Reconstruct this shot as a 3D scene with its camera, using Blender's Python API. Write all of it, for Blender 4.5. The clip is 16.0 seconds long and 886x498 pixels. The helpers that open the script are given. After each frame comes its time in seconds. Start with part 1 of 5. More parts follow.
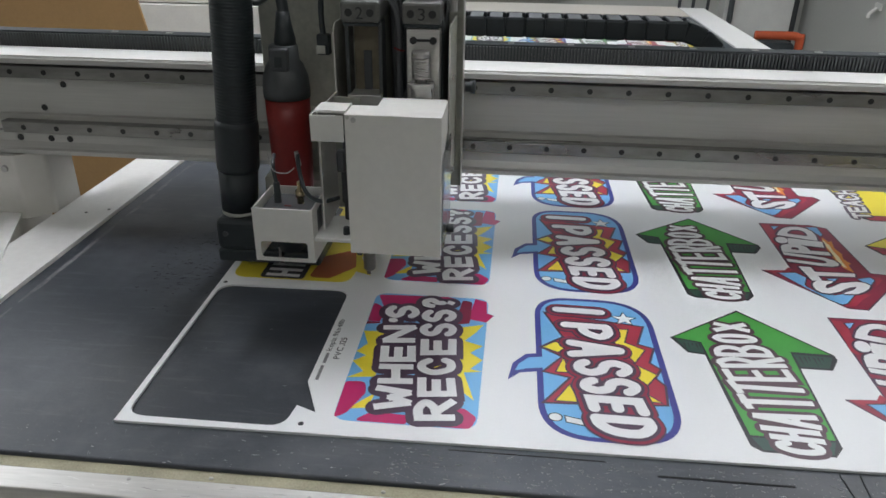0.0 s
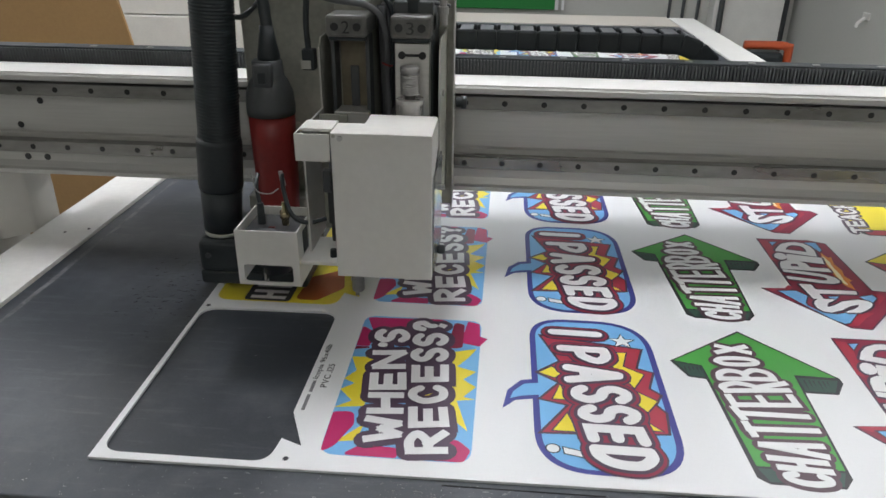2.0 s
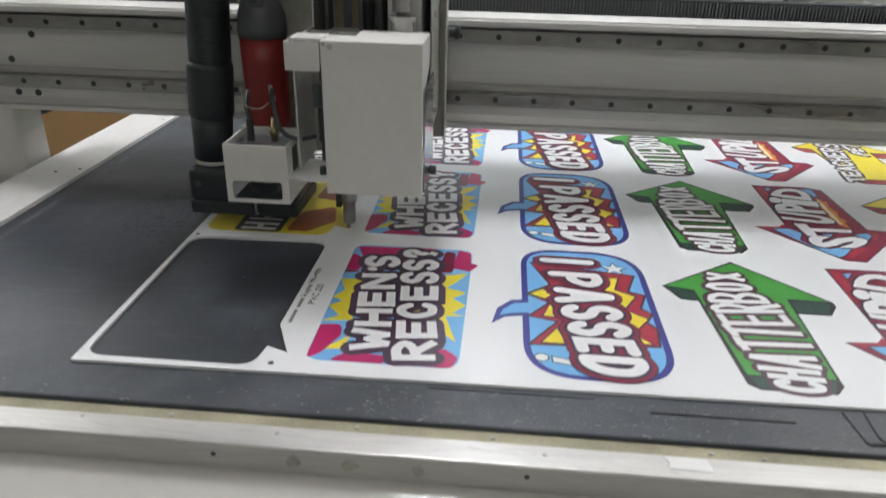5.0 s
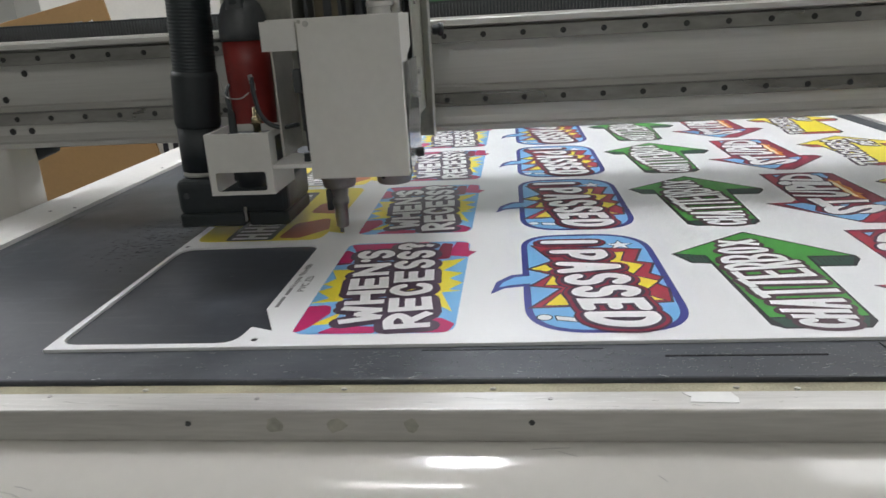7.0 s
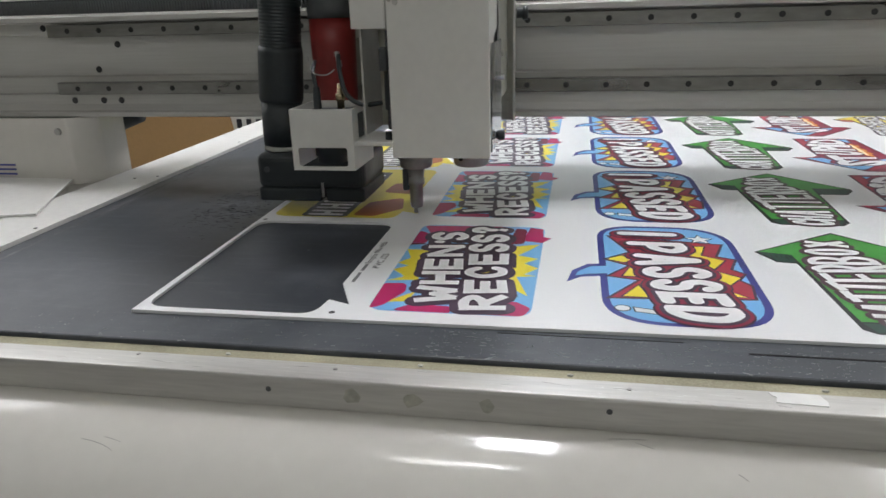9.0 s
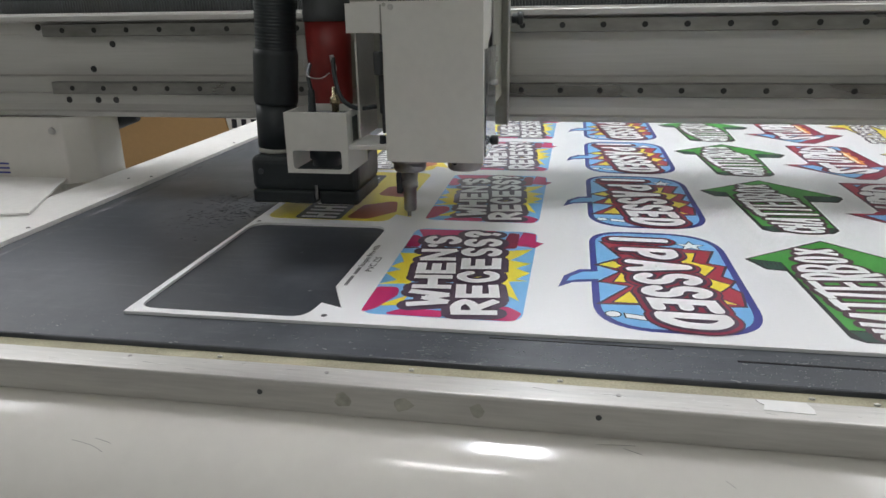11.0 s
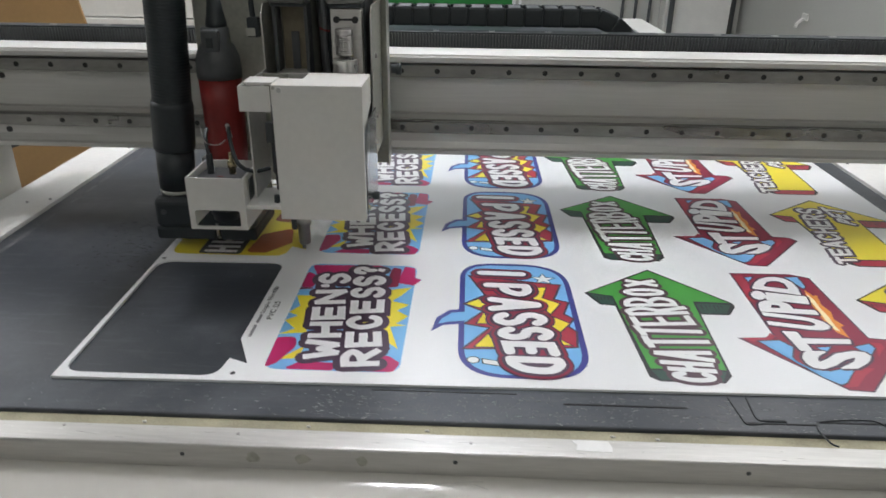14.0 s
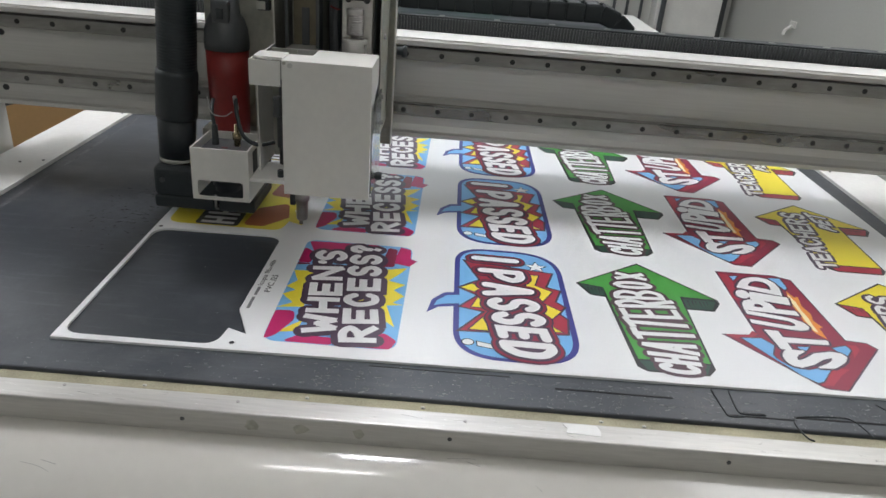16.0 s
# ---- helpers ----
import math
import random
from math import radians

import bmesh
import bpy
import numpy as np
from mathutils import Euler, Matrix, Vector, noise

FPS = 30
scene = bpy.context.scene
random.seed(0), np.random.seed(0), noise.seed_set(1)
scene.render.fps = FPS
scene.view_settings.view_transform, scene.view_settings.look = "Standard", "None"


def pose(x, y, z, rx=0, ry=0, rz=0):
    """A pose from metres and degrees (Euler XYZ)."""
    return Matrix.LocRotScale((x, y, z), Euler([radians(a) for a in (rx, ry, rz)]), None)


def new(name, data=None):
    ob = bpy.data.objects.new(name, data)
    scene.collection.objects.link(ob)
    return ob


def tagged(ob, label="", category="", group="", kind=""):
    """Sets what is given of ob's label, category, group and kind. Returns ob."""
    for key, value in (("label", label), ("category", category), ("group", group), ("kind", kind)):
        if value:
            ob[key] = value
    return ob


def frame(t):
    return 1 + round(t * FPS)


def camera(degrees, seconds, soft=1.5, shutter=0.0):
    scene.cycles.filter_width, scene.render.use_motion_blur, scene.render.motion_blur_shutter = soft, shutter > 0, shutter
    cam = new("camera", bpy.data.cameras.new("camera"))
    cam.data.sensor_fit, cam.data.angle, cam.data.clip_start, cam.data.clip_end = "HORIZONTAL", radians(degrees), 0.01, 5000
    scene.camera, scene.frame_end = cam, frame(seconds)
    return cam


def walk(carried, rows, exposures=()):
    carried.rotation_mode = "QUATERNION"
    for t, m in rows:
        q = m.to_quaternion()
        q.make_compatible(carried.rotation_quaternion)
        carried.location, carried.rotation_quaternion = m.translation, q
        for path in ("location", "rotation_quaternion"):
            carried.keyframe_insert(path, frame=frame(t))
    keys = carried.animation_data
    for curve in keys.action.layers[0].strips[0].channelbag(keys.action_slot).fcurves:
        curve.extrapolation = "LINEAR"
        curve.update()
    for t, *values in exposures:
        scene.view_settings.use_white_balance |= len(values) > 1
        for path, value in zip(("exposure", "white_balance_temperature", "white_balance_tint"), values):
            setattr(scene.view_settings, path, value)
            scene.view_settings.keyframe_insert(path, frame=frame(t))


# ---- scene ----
cam = camera(63.48, 16.0, shutter=0.8)
# seconds, eye, yaw, pitch, roll
PATH = [
    (0, 0.4051, -0.5772, 0.5109, 5.35, -26.13, 0.73),
    (0.5, 0.3960, -0.5614, 0.5100, 5.35, -26.18, 0.57),
    (1, 0.3991, -0.5528, 0.5108, 4.89, -25.95, 0.85),
    (1.5, 0.4012, -0.5471, 0.5105, 4.72, -25.69, 0.76),
    (2, 0.4014, -0.5398, 0.5103, 4.56, -25.40, 0.68),
    (2.5, 0.4037, -0.5292, 0.5068, 3.95, -25.21, 0.69),
    (3, 0.4093, -0.5203, 0.5064, 3.49, -25.34, 0.45),
    (3.5, 0.4116, -0.5210, 0.5080, 3.51, -25.50, 0.12),
    (4, 0.4130, -0.5276, 0.5078, 3.16, -25.52, 0.26),
    (4.5, 0.4204, -0.5500, 0.4850, 4.04, -25.49, 0.11),
    (4.7, 0.4162, -0.5656, 0.4575, 4.45, -25.59, 1.28),
    (6.8, 0.4361, -0.5874, 0.2869, 6.56, -18.49, -1.89),
    (7, 0.4456, -0.5811, 0.2830, 6.07, -18.18, -3.30),
    (7.5, 0.4505, -0.5669, 0.2811, 5.64, -18.19, -2.59),
    (8, 0.4377, -0.5775, 0.2722, 7.95, -18.20, -2.15),
    (8.5, 0.4311, -0.5850, 0.2769, 10.20, -18.92, -1.76),
    (9, 0.4232, -0.5851, 0.2784, 10.81, -18.97, -1.67),
    (9.2, 0.4208, -0.5868, 0.2787, 11.05, -19.01, -1.65),
    (11.5, 0.4260, -0.5869, 0.2862, 10.20, -18.79, -0.85),
    (12, 0.4239, -0.5894, 0.3142, 9.28, -18.64, -2.43),
    (12.5, 0.4323, -0.5943, 0.3617, 5.68, -19.88, -3.14),
    (13, 0.4425, -0.6069, 0.4034, 3.72, -19.37, -2.62),
    (13.5, 0.4434, -0.6388, 0.4319, 3.12, -22.77, -0.50),
    (14, 0.4596, -0.6590, 0.4689, 1.98, -24.45, 0.66),
    (14.5, 0.4600, -0.6702, 0.4625, 2.24, -25.06, 4.90),
    (15, 0.4475, -0.6684, 0.4581, 1.43, -25.42, 5.41),
    (15.5, 0.4364, -0.6641, 0.4693, 0.53, -25.84, 5.38),
    (16, 0.4295, -0.6773, 0.4732, -0.25, -25.57, 4.79),
]


def eye_pose(x, y, z, yaw, pitch, roll):
    return pose(x, y, z, 0, 0, yaw) @ pose(0, 0, 0, 90 + pitch) @ pose(0, 0, 0, 0, 0, roll)


# seconds, stops, kelvin, tint: the film starts a little darker and cooler
EXPOSURES = [(0.0, -0.07, 6250, 9), (1.0, 0.04, 6330, 9.5), (2.0, 0.06, 6400, 9.5), (3.5, 0.06, 6440, 9.5), (9.0, 0.06, 6430, 9.5), (16.0, 0.06, 6400, 9.5)]
walk(cam, [(t, eye_pose(*row)) for t, *row in PATH], EXPOSURES)

# ---- light ----
world = bpy.data.worlds.new("room_air")
scene.world = world
world.use_nodes = True
world.node_tree.nodes["Background"].inputs[0].default_value = (0.75, 0.8, 0.85, 1)
world.node_tree.nodes["Background"].inputs[1].default_value = 0.25

CEILING = 2.15
FLOOR = -0.88
# x, y, width, depth, strength, colour
# first three stand where reflections put them; the last four are added fill
LAMPS = [(0.168, 1.02, 0.112, 0.62, 54.5, (0.98, 0.985, 1.03)), (0.302, 1.02, 0.120, 0.62, 54.5, (0.98, 0.985, 1.03)), (0.03, 0.17, 0.42, 0.06, 27.0, (1.0, 0.985, 0.99)), (0.07, 3.1, 0.62, 1.5, 9.5, (0.95, 0.985, 1.06)), (-2.6, 2.0, 1.5, 2.6, 4.2, (0.99, 0.985, 1.0)), (1.95, 1.6, 0.9, 2.6, 4.2, (0.99, 0.985, 1.0)), (0.4, -2.5, 2.6, 0.8, 3.0, (1.0, 0.985, 0.97))]


# ---- materials ----
def links(m):
    return m.node_tree.nodes, m.node_tree.links


def mat(name, colour, rough=0.5, metal=0.0, vary=0.12, size=6.0, fine=120.0, bump=0.1, spec=0.5, coat=0.0, stretch=(1, 1, 1), rough_vary=0.12):
    """A surface with colour mottling at two scales, uneven gloss and fine relief."""
    m = bpy.data.materials.new(name)
    m.use_nodes = True
    n, l = links(m)
    b = n["Principled BSDF"]
    co = n.new("ShaderNodeTexCoord")
    mp = n.new("ShaderNodeMapping")
    mp.inputs["Scale"].default_value = stretch
    l.new(co.outputs["Object"], mp.inputs["Vector"])
    big, small = n.new("ShaderNodeTexNoise"), n.new("ShaderNodeTexNoise")
    for t, s, d in ((big, size, 5), (small, fine, 3)):
        t.inputs["Scale"].default_value, t.inputs["Detail"].default_value = s, d
        l.new(mp.outputs[0], t.inputs["Vector"])
    mixed = n.new("ShaderNodeMath")
    mixed.operation = "MULTIPLY_ADD"
    l.new(small.outputs[0], mixed.inputs[0])
    mixed.inputs[1].default_value = 0.5
    l.new(big.outputs[0], mixed.inputs[2])
    ramp = n.new("ShaderNodeMapRange")
    ramp.inputs[1].default_value, ramp.inputs[2].default_value = 0.45, 1.05
    ramp.inputs[3].default_value, ramp.inputs[4].default_value = 1 - vary, 1 + vary
    l.new(mixed.outputs[0], ramp.inputs[0])
    col = n.new("ShaderNodeVectorMath")
    col.operation = "SCALE"
    col.inputs[0].default_value = colour
    l.new(ramp.outputs[0], col.inputs["Scale"])
    l.new(col.outputs[0], b.inputs["Base Color"])
    rr = n.new("ShaderNodeMapRange")
    rr.inputs[3].default_value, rr.inputs[4].default_value = max(0.02, rough - rough_vary), min(1, rough + rough_vary)
    rr.inputs[1].default_value, rr.inputs[2].default_value = 0.3, 0.7
    l.new(big.outputs[0], rr.inputs[0])
    l.new(rr.outputs[0], b.inputs["Roughness"])
    b.inputs["Metallic"].default_value = metal
    b.inputs["Specular IOR Level"].default_value = spec
    b.inputs["Coat Weight"].default_value = coat
    b.inputs["Coat Roughness"].default_value = 0.08
    if bump:
        bp = n.new("ShaderNodeBump")
        bp.inputs["Strength"].default_value, bp.inputs["Distance"].default_value = bump, 0.002
        l.new(small.outputs[0], bp.inputs["Height"])
        l.new(bp.outputs[0], b.inputs["Normal"])
    return m


def ink(name, colour):
    return mat(name, colour, 0.36, vary=0.06, size=9, fine=500, bump=0.015, rough_vary=0.01)


def glow(name, colour, strength):
    m = bpy.data.materials.new(name)
    m.use_nodes = True
    b = m.node_tree.nodes["Principled BSDF"]
    b.inputs["Base Color"].default_value = (0.9, 0.9, 0.9, 1)
    b.inputs["Emission Color"].default_value = (*colour, 1)
    b.inputs["Emission Strength"].default_value = strength
    return m


PVC = mat("white_pvc", (0.765, 0.775, 0.78), 0.34, vary=0.03, size=1.5, fine=300, bump=0.015, rough_vary=0.008)
def worn_felt():
    """Black felt with cloudy dust, pale wipe marks along the table and fine fibres."""
    m = mat("black_felt_mat", (0.035, 0.041, 0.051), 0.41, vary=0.5, size=3.2, fine=700, bump=0.03, spec=0.5, rough_vary=0.12)
    n, l = links(m)
    b = n["Principled BSDF"]
    clean = b.inputs["Base Color"].links[0].from_socket
    co = n.new("ShaderNodeTexCoord")
    masks = []
    for scale, size, low, high, most in (((1, 1, 1), 7.0, 0.47, 0.74, 0.42), ((2.5, 24, 1), 4.0, 0.54, 0.74, 0.40), ((1, 1, 1), 190.0, 0.62, 0.78, 0.55)):
        mp, t, r = n.new("ShaderNodeMapping"), n.new("ShaderNodeTexNoise"), n.new("ShaderNodeMapRange")
        mp.inputs["Scale"].default_value = scale
        t.inputs["Scale"].default_value, t.inputs["Detail"].default_value, t.inputs["Roughness"].default_value = size, 8, 0.68
        r.inputs[1].default_value, r.inputs[2].default_value, r.inputs[4].default_value = low, high, most
        l.new(co.outputs["Object"], mp.inputs["Vector"])
        l.new(mp.outputs[0], t.inputs["Vector"])
        l.new(t.outputs[0], r.inputs[0])
        masks.append(r.outputs[0])
    last = clean
    for mask in masks:
        mix = n.new("ShaderNodeMix")
        mix.data_type = "RGBA"
        l.new(mask, mix.inputs[0])
        l.new(last, mix.inputs[6])
        mix.inputs[7].default_value = (0.125, 0.132, 0.145, 1)
        last = mix.outputs[2]
    l.new(last, b.inputs["Base Color"])
    return m


FELT = worn_felt()
ALU = mat("brushed_aluminium", (0.55, 0.54, 0.515), 0.40, metal=0.6, vary=0.2, size=7, fine=90, bump=0.05, stretch=(0.3, 4, 4))
ALU_MATT = mat("anodised_aluminium", (0.53, 0.525, 0.50), 0.46, metal=0.4, vary=0.12, size=2.5, fine=70, bump=0.06, stretch=(0.15, 5, 5))
RAIL_STEEL = mat("ground_rail_steel", (0.30, 0.295, 0.28), 0.33, metal=0.9, vary=0.4, size=5, fine=50, bump=0.05, stretch=(0.6, 2, 2))
STEEL = mat("machined_steel", (0.42, 0.41, 0.40), 0.35, metal=0.85, vary=0.2, size=12, fine=150, bump=0.08)
BRIGHT = mat("bright_turned_steel", (0.62, 0.61, 0.59), 0.34, metal=0.6, vary=0.15, size=20, fine=150, bump=0.05)
RUST = mat("brown_worn_liner", (0.17, 0.145, 0.10), 0.5, metal=0.4, vary=0.3, size=20)
DULL_STEEL = mat("greasy_steel_plate", (0.39, 0.39, 0.34), 0.45, metal=0.35, vary=0.3, size=10, fine=120, bump=0.1)
DARK_GREY = mat("dark_grey_housing", (0.062, 0.067, 0.070), 0.5, vary=0.2, size=14, fine=150, bump=0.08)
CAP_GREY = mat("worn_grey_cap", (0.125, 0.125, 0.115), 0.5, metal=0.2, vary=0.35, size=22, fine=150, bump=0.08)
CREAM_PAINT = mat("cream_painted_panel", (0.50, 0.46, 0.405), 0.55, vary=0.1, size=3, fine=90, bump=0.05)
BLACK = mat("black_plastic", (0.021, 0.027, 0.030), 0.45, vary=0.25, size=14, fine=150, bump=0.08)
BLACK_RUBBER = mat("black_rubber_hose", (0.017, 0.025, 0.029), 0.45, vary=0.3, size=16, fine=150, bump=0.1)
HOLE = mat("dark_socket_screw", (0.018, 0.018, 0.019), 0.5, vary=0.2, size=80, fine=400)
RED = mat("red_motor_plastic", (0.19, 0.014, 0.012), 0.4, vary=0.2, size=14, fine=150, bump=0.05)
WHITE_BOX = mat("white_painted_sheet_metal", (0.70, 0.69, 0.65), 0.4, vary=0.07, size=9, fine=90, bump=0.05)
WHITE_GLOSS = mat("white_gloss_panel", (0.64, 0.622, 0.578), 0.125, vary=0.05, size=4, fine=60, bump=0.012, coat=0.3, rough_vary=0.01)
WHITE_RAIL = mat("white_painted_rail", (0.72, 0.71, 0.68), 0.4, vary=0.09, size=7, fine=90, bump=0.06)
WALL = mat("white_wall_paint", (0.49, 0.49, 0.455), 0.7, vary=0.06, size=1.2, fine=60, bump=0.1)
CARD = mat("brown_cardboard", (0.37, 0.225, 0.095), 0.8, vary=0.1, size=2.5, fine=90, bump=0.15)
CONCRETE = mat("grey_concrete", (0.27, 0.26, 0.25), 0.8, vary=0.2, size=1.5, fine=50, bump=0.3)
GREEN_CLOTH = mat("green_banner", (0.012, 0.17, 0.03), 0.6, vary=0.15, size=3, fine=90)
ORANGE = mat("orange_pipe", (0.5, 0.09, 0.03), 0.4, vary=0.15, size=9)
BRASS = mat("brass_fitting", (0.40, 0.33, 0.20), 0.3, metal=0.9, vary=0.15, size=20)
CREAM = mat("pale_plastic_ring", (0.5, 0.5, 0.45), 0.5, vary=0.1, size=20)
GREY_CABLE = mat("grey_cable_jacket", (0.11, 0.115, 0.12), 0.45, vary=0.15, size=20)
PAPER_TAPE = mat("white_tape", (0.75, 0.75, 0.73), 0.6, vary=0.06, size=20)
SCRATCH = mat("pale_scratch", (0.66, 0.66, 0.64), 0.6, metal=0.0, vary=0.2)
NAP = mat("raised_nap", (0.095, 0.098, 0.10), 0.7, vary=0.4, size=30, fine=200)
SCUFF = mat("pale_scuff", (0.135, 0.138, 0.145), 0.7, vary=0.6, size=30, fine=200)
GROOVE = mat("cut_groove", (0.008, 0.008, 0.009), 0.9, vary=0.2)
DUST = mat("white_chips", (0.36, 0.365, 0.37), 0.8, vary=0.5)
PANEL_SCRATCH = mat("dark_fine_scratch", (0.24, 0.23, 0.22), 0.6, vary=0.3)
PLY = mat("yellow_board_edge", (0.36, 0.335, 0.235), 0.85, vary=0.45, size=14, fine=500, bump=0.12)

INK_DARK = ink("ink_dark_plum", (0.075, 0.045, 0.078))
INK_PLUM = ink("ink_brown_plum", (0.085, 0.042, 0.058))
INK_BLACK = ink("ink_black", (0.02, 0.02, 0.025))
INK_MAGENTA = ink("ink_magenta", (0.47, 0.012, 0.12))
INK_MAROON = ink("ink_maroon", (0.22, 0.012, 0.05))
INK_RED = ink("ink_red", (0.40, 0.03, 0.06))
INK_WINE = ink("ink_wine_red", (0.27, 0.02, 0.055))
INK_BLUE = ink("ink_light_blue", (0.17, 0.44, 0.75))
INK_NAVY = ink("ink_violet_blue", (0.045, 0.05, 0.27))
INK_YELLOW = ink("ink_yellow", (0.80, 0.66, 0.04))
INK_GREEN = ink("ink_green", (0.06, 0.315, 0.05))
INK_DEEP = ink("ink_deep_green", (0.022, 0.066, 0.05))
INK_ORANGE = ink("ink_orange", (0.75, 0.26, 0.03))
INK_BRICK = ink("ink_brick", (0.42, 0.10, 0.02))
INK_WHITE = ink("ink_white", (0.77, 0.77, 0.77))
INK_CREAM = ink("ink_cream", (0.85, 0.75, 0.45))


# ---- mesh helpers ----
def bm_object(name, bm, material, smooth=False):
    me = bpy.data.meshes.new(name)
    if smooth:
        for e in bm.edges:
            e.smooth = e.calc_face_angle(3.2) < radians(34)
    bm.to_mesh(me)
    bm.free()
    if smooth:
        for p in me.polygons:
            p.use_smooth = True
    me.materials.append(material)
    return new(name, me)


def part(name, bm, material, parent, label="", smooth=False):
    """One mesh object under a thing or under one of its parts."""
    ob = bm_object(name, bm, material, smooth)
    ob.parent = parent
    if label:
        tagged(ob, label)
    return ob


def shared(name, me, parent, m=None):
    """One more object on the same mesh."""
    ob = new(name, me)
    ob.parent = parent
    if m is not None:
        ob.matrix_basis = m
    return ob


def thing(name, x, y, z, label, category, group=""):
    ob = new(name)
    ob.empty_display_size = 0.05
    ob.location = (x, y, z)
    return tagged(ob, label, category, group)


def held(ob, root):
    """Keeps a part in place, built in world metres, under a root that stands elsewhere."""
    ob.parent = root
    ob.matrix_parent_inverse = Matrix.Translation(-root.location)
    return ob


def nest(ob, piece):
    """Hangs a small piece on a part whose own place is the world's origin."""
    ob.parent = piece
    ob.matrix_parent_inverse = Matrix.Identity(4)
    return ob


def bm_box(x0, x1, y0, y1, z0, z1, bevel=0.0, seg=2, bm=None):
    bm = bm or bmesh.new()
    m = Matrix.Translation(((x0 + x1) / 2, (y0 + y1) / 2, (z0 + z1) / 2)) @ Matrix.Diagonal((x1 - x0, y1 - y0, z1 - z0, 1))
    vs = bmesh.ops.create_cube(bm, size=1, matrix=m)["verts"]
    if bevel:
        es = list({e for v in vs for e in v.link_edges})
        bmesh.ops.bevel(bm, geom=es, offset=bevel, segments=seg, profile=0.5, affect="EDGES")
    return bm


def bm_cyl(a, b, r0, r1=None, seg=24, bm=None, caps=True):
    bm = bm or bmesh.new()
    a, b = Vector(a), Vector(b)
    m = Matrix.Translation((a + b) / 2) @ (b - a).to_track_quat("Z", "Y").to_matrix().to_4x4()
    bmesh.ops.create_cone(bm, cap_ends=caps, segments=seg, radius1=r0, radius2=r0 if r1 is None else r1, depth=(b - a).length, matrix=m)
    return bm


def bm_turned(axis_a, axis_b, profile, seg=32, bm=None):
    """A body of revolution round the line a-b: profile rows of (share along, radius)."""
    bm = bm or bmesh.new()
    a, b = Vector(axis_a), Vector(axis_b)
    q = (b - a).to_track_quat("Z", "Y").to_matrix()
    rings = []
    for s, r in profile:
        c = a.lerp(b, s)
        rings.append([bm.verts.new(c + q @ Vector((r * math.cos(k * math.tau / seg), r * math.sin(k * math.tau / seg), 0))) for k in range(seg)])
    for lo, hi in zip(rings, rings[1:]):
        for k in range(seg):
            bm.faces.new((lo[k], lo[(k + 1) % seg], hi[(k + 1) % seg], hi[k]))
    bm.faces.new(rings[0][::-1])
    bm.faces.new(rings[-1])
    return bm


def bm_profile(points, x0, x1):
    """A (y, z) outline drawn out along x."""
    bm = bmesh.new()
    lo = [bm.verts.new((x0, y, z)) for y, z in points]
    hi = [bm.verts.new((x1, y, z)) for y, z in points]
    k = len(points)
    for i in range(k):
        bm.faces.new((lo[i], lo[(i + 1) % k], hi[(i + 1) % k], hi[i]))
    bm.faces.new(lo[::-1])
    bm.faces.new(hi)
    bmesh.ops.recalc_face_normals(bm, faces=bm.faces)
    return bm


def bm_tube(points, r, seg=10, steps=6):
    """A cable through the points, smoothed."""
    pts = [Vector(p) for p in points]
    line = []
    for i in range(len(pts) - 1):
        p0, p1, p2, p3 = pts[max(i - 1, 0)], pts[i], pts[i + 1], pts[min(i + 2, len(pts) - 1)]
        for k in range(steps):
            t = k / steps
            line.append(0.5 * ((2 * p1) + (p2 - p0) * t + (2 * p0 - 5 * p1 + 4 * p2 - p3) * t * t + (3 * p1 - p0 - 3 * p2 + p3) * t ** 3))
    line.append(pts[-1])
    bm = bmesh.new()
    rings = []
    up = Vector((0.13, 0.31, 0.94)).normalized()
    for i, p in enumerate(line):
        d = (line[min(i + 1, len(line) - 1)] - line[max(i - 1, 0)]).normalized()
        u = d.cross(up).normalized()
        w = d.cross(u)
        rings.append([bm.verts.new(p + r * (math.cos(k * math.tau / seg) * u + math.sin(k * math.tau / seg) * w)) for k in range(seg)])
    for lo, hi in zip(rings, rings[1:]):
        for k in range(seg):
            bm.faces.new((lo[k], lo[(k + 1) % seg], hi[(k + 1) % seg], hi[k]))
    bm.faces.new(rings[0][::-1])
    bm.faces.new(rings[-1])
    return bm


def rounded(points, radii, steps=6):
    """A polygon with rounded corners: points (x, y), one radius for all or one each."""
    n = len(points)
    radii = [radii] * n if isinstance(radii, (int, float)) else radii
    out = []
    for i in range(n):
        p, a, b = Vector(points[i]), Vector(points[i - 1]), Vector(points[(i + 1) % n])
        r = radii[i]
        if r <= 0:
            out.append(p)
            continue
        u, w = (a - p), (b - p)
        cut = min(r / max(math.tan(u.angle(w) / 2), 0.05), u.length * 0.49, w.length * 0.49)
        s, e = p + u.normalized() * cut, p + w.normalized() * cut
        for k in range(steps + 1):
            t = k / steps
            out.append(s * (1 - t) ** 2 + p * 2 * t * (1 - t) + e * t * t)
    return out


def bm_flat(outlines, z=0.0):
    """Printed shapes: flat polygons, each a little above the one before."""
    bm = bmesh.new()
    for k, pts in enumerate(outlines):
        f = bm.faces.new([bm.verts.new((p[0], p[1], z + k * 2e-5)) for p in pts])
        f.normal_update()
        if f.normal.z < 0:
            f.normal_flip()
    bmesh.ops.triangulate(bm, faces=bm.faces)
    return bm


def pieces(name, outlines, z, m):
    """Printed patches that lie apart, each on its own."""
    return [(name, bm_flat([pts], z), m) for pts in outlines]


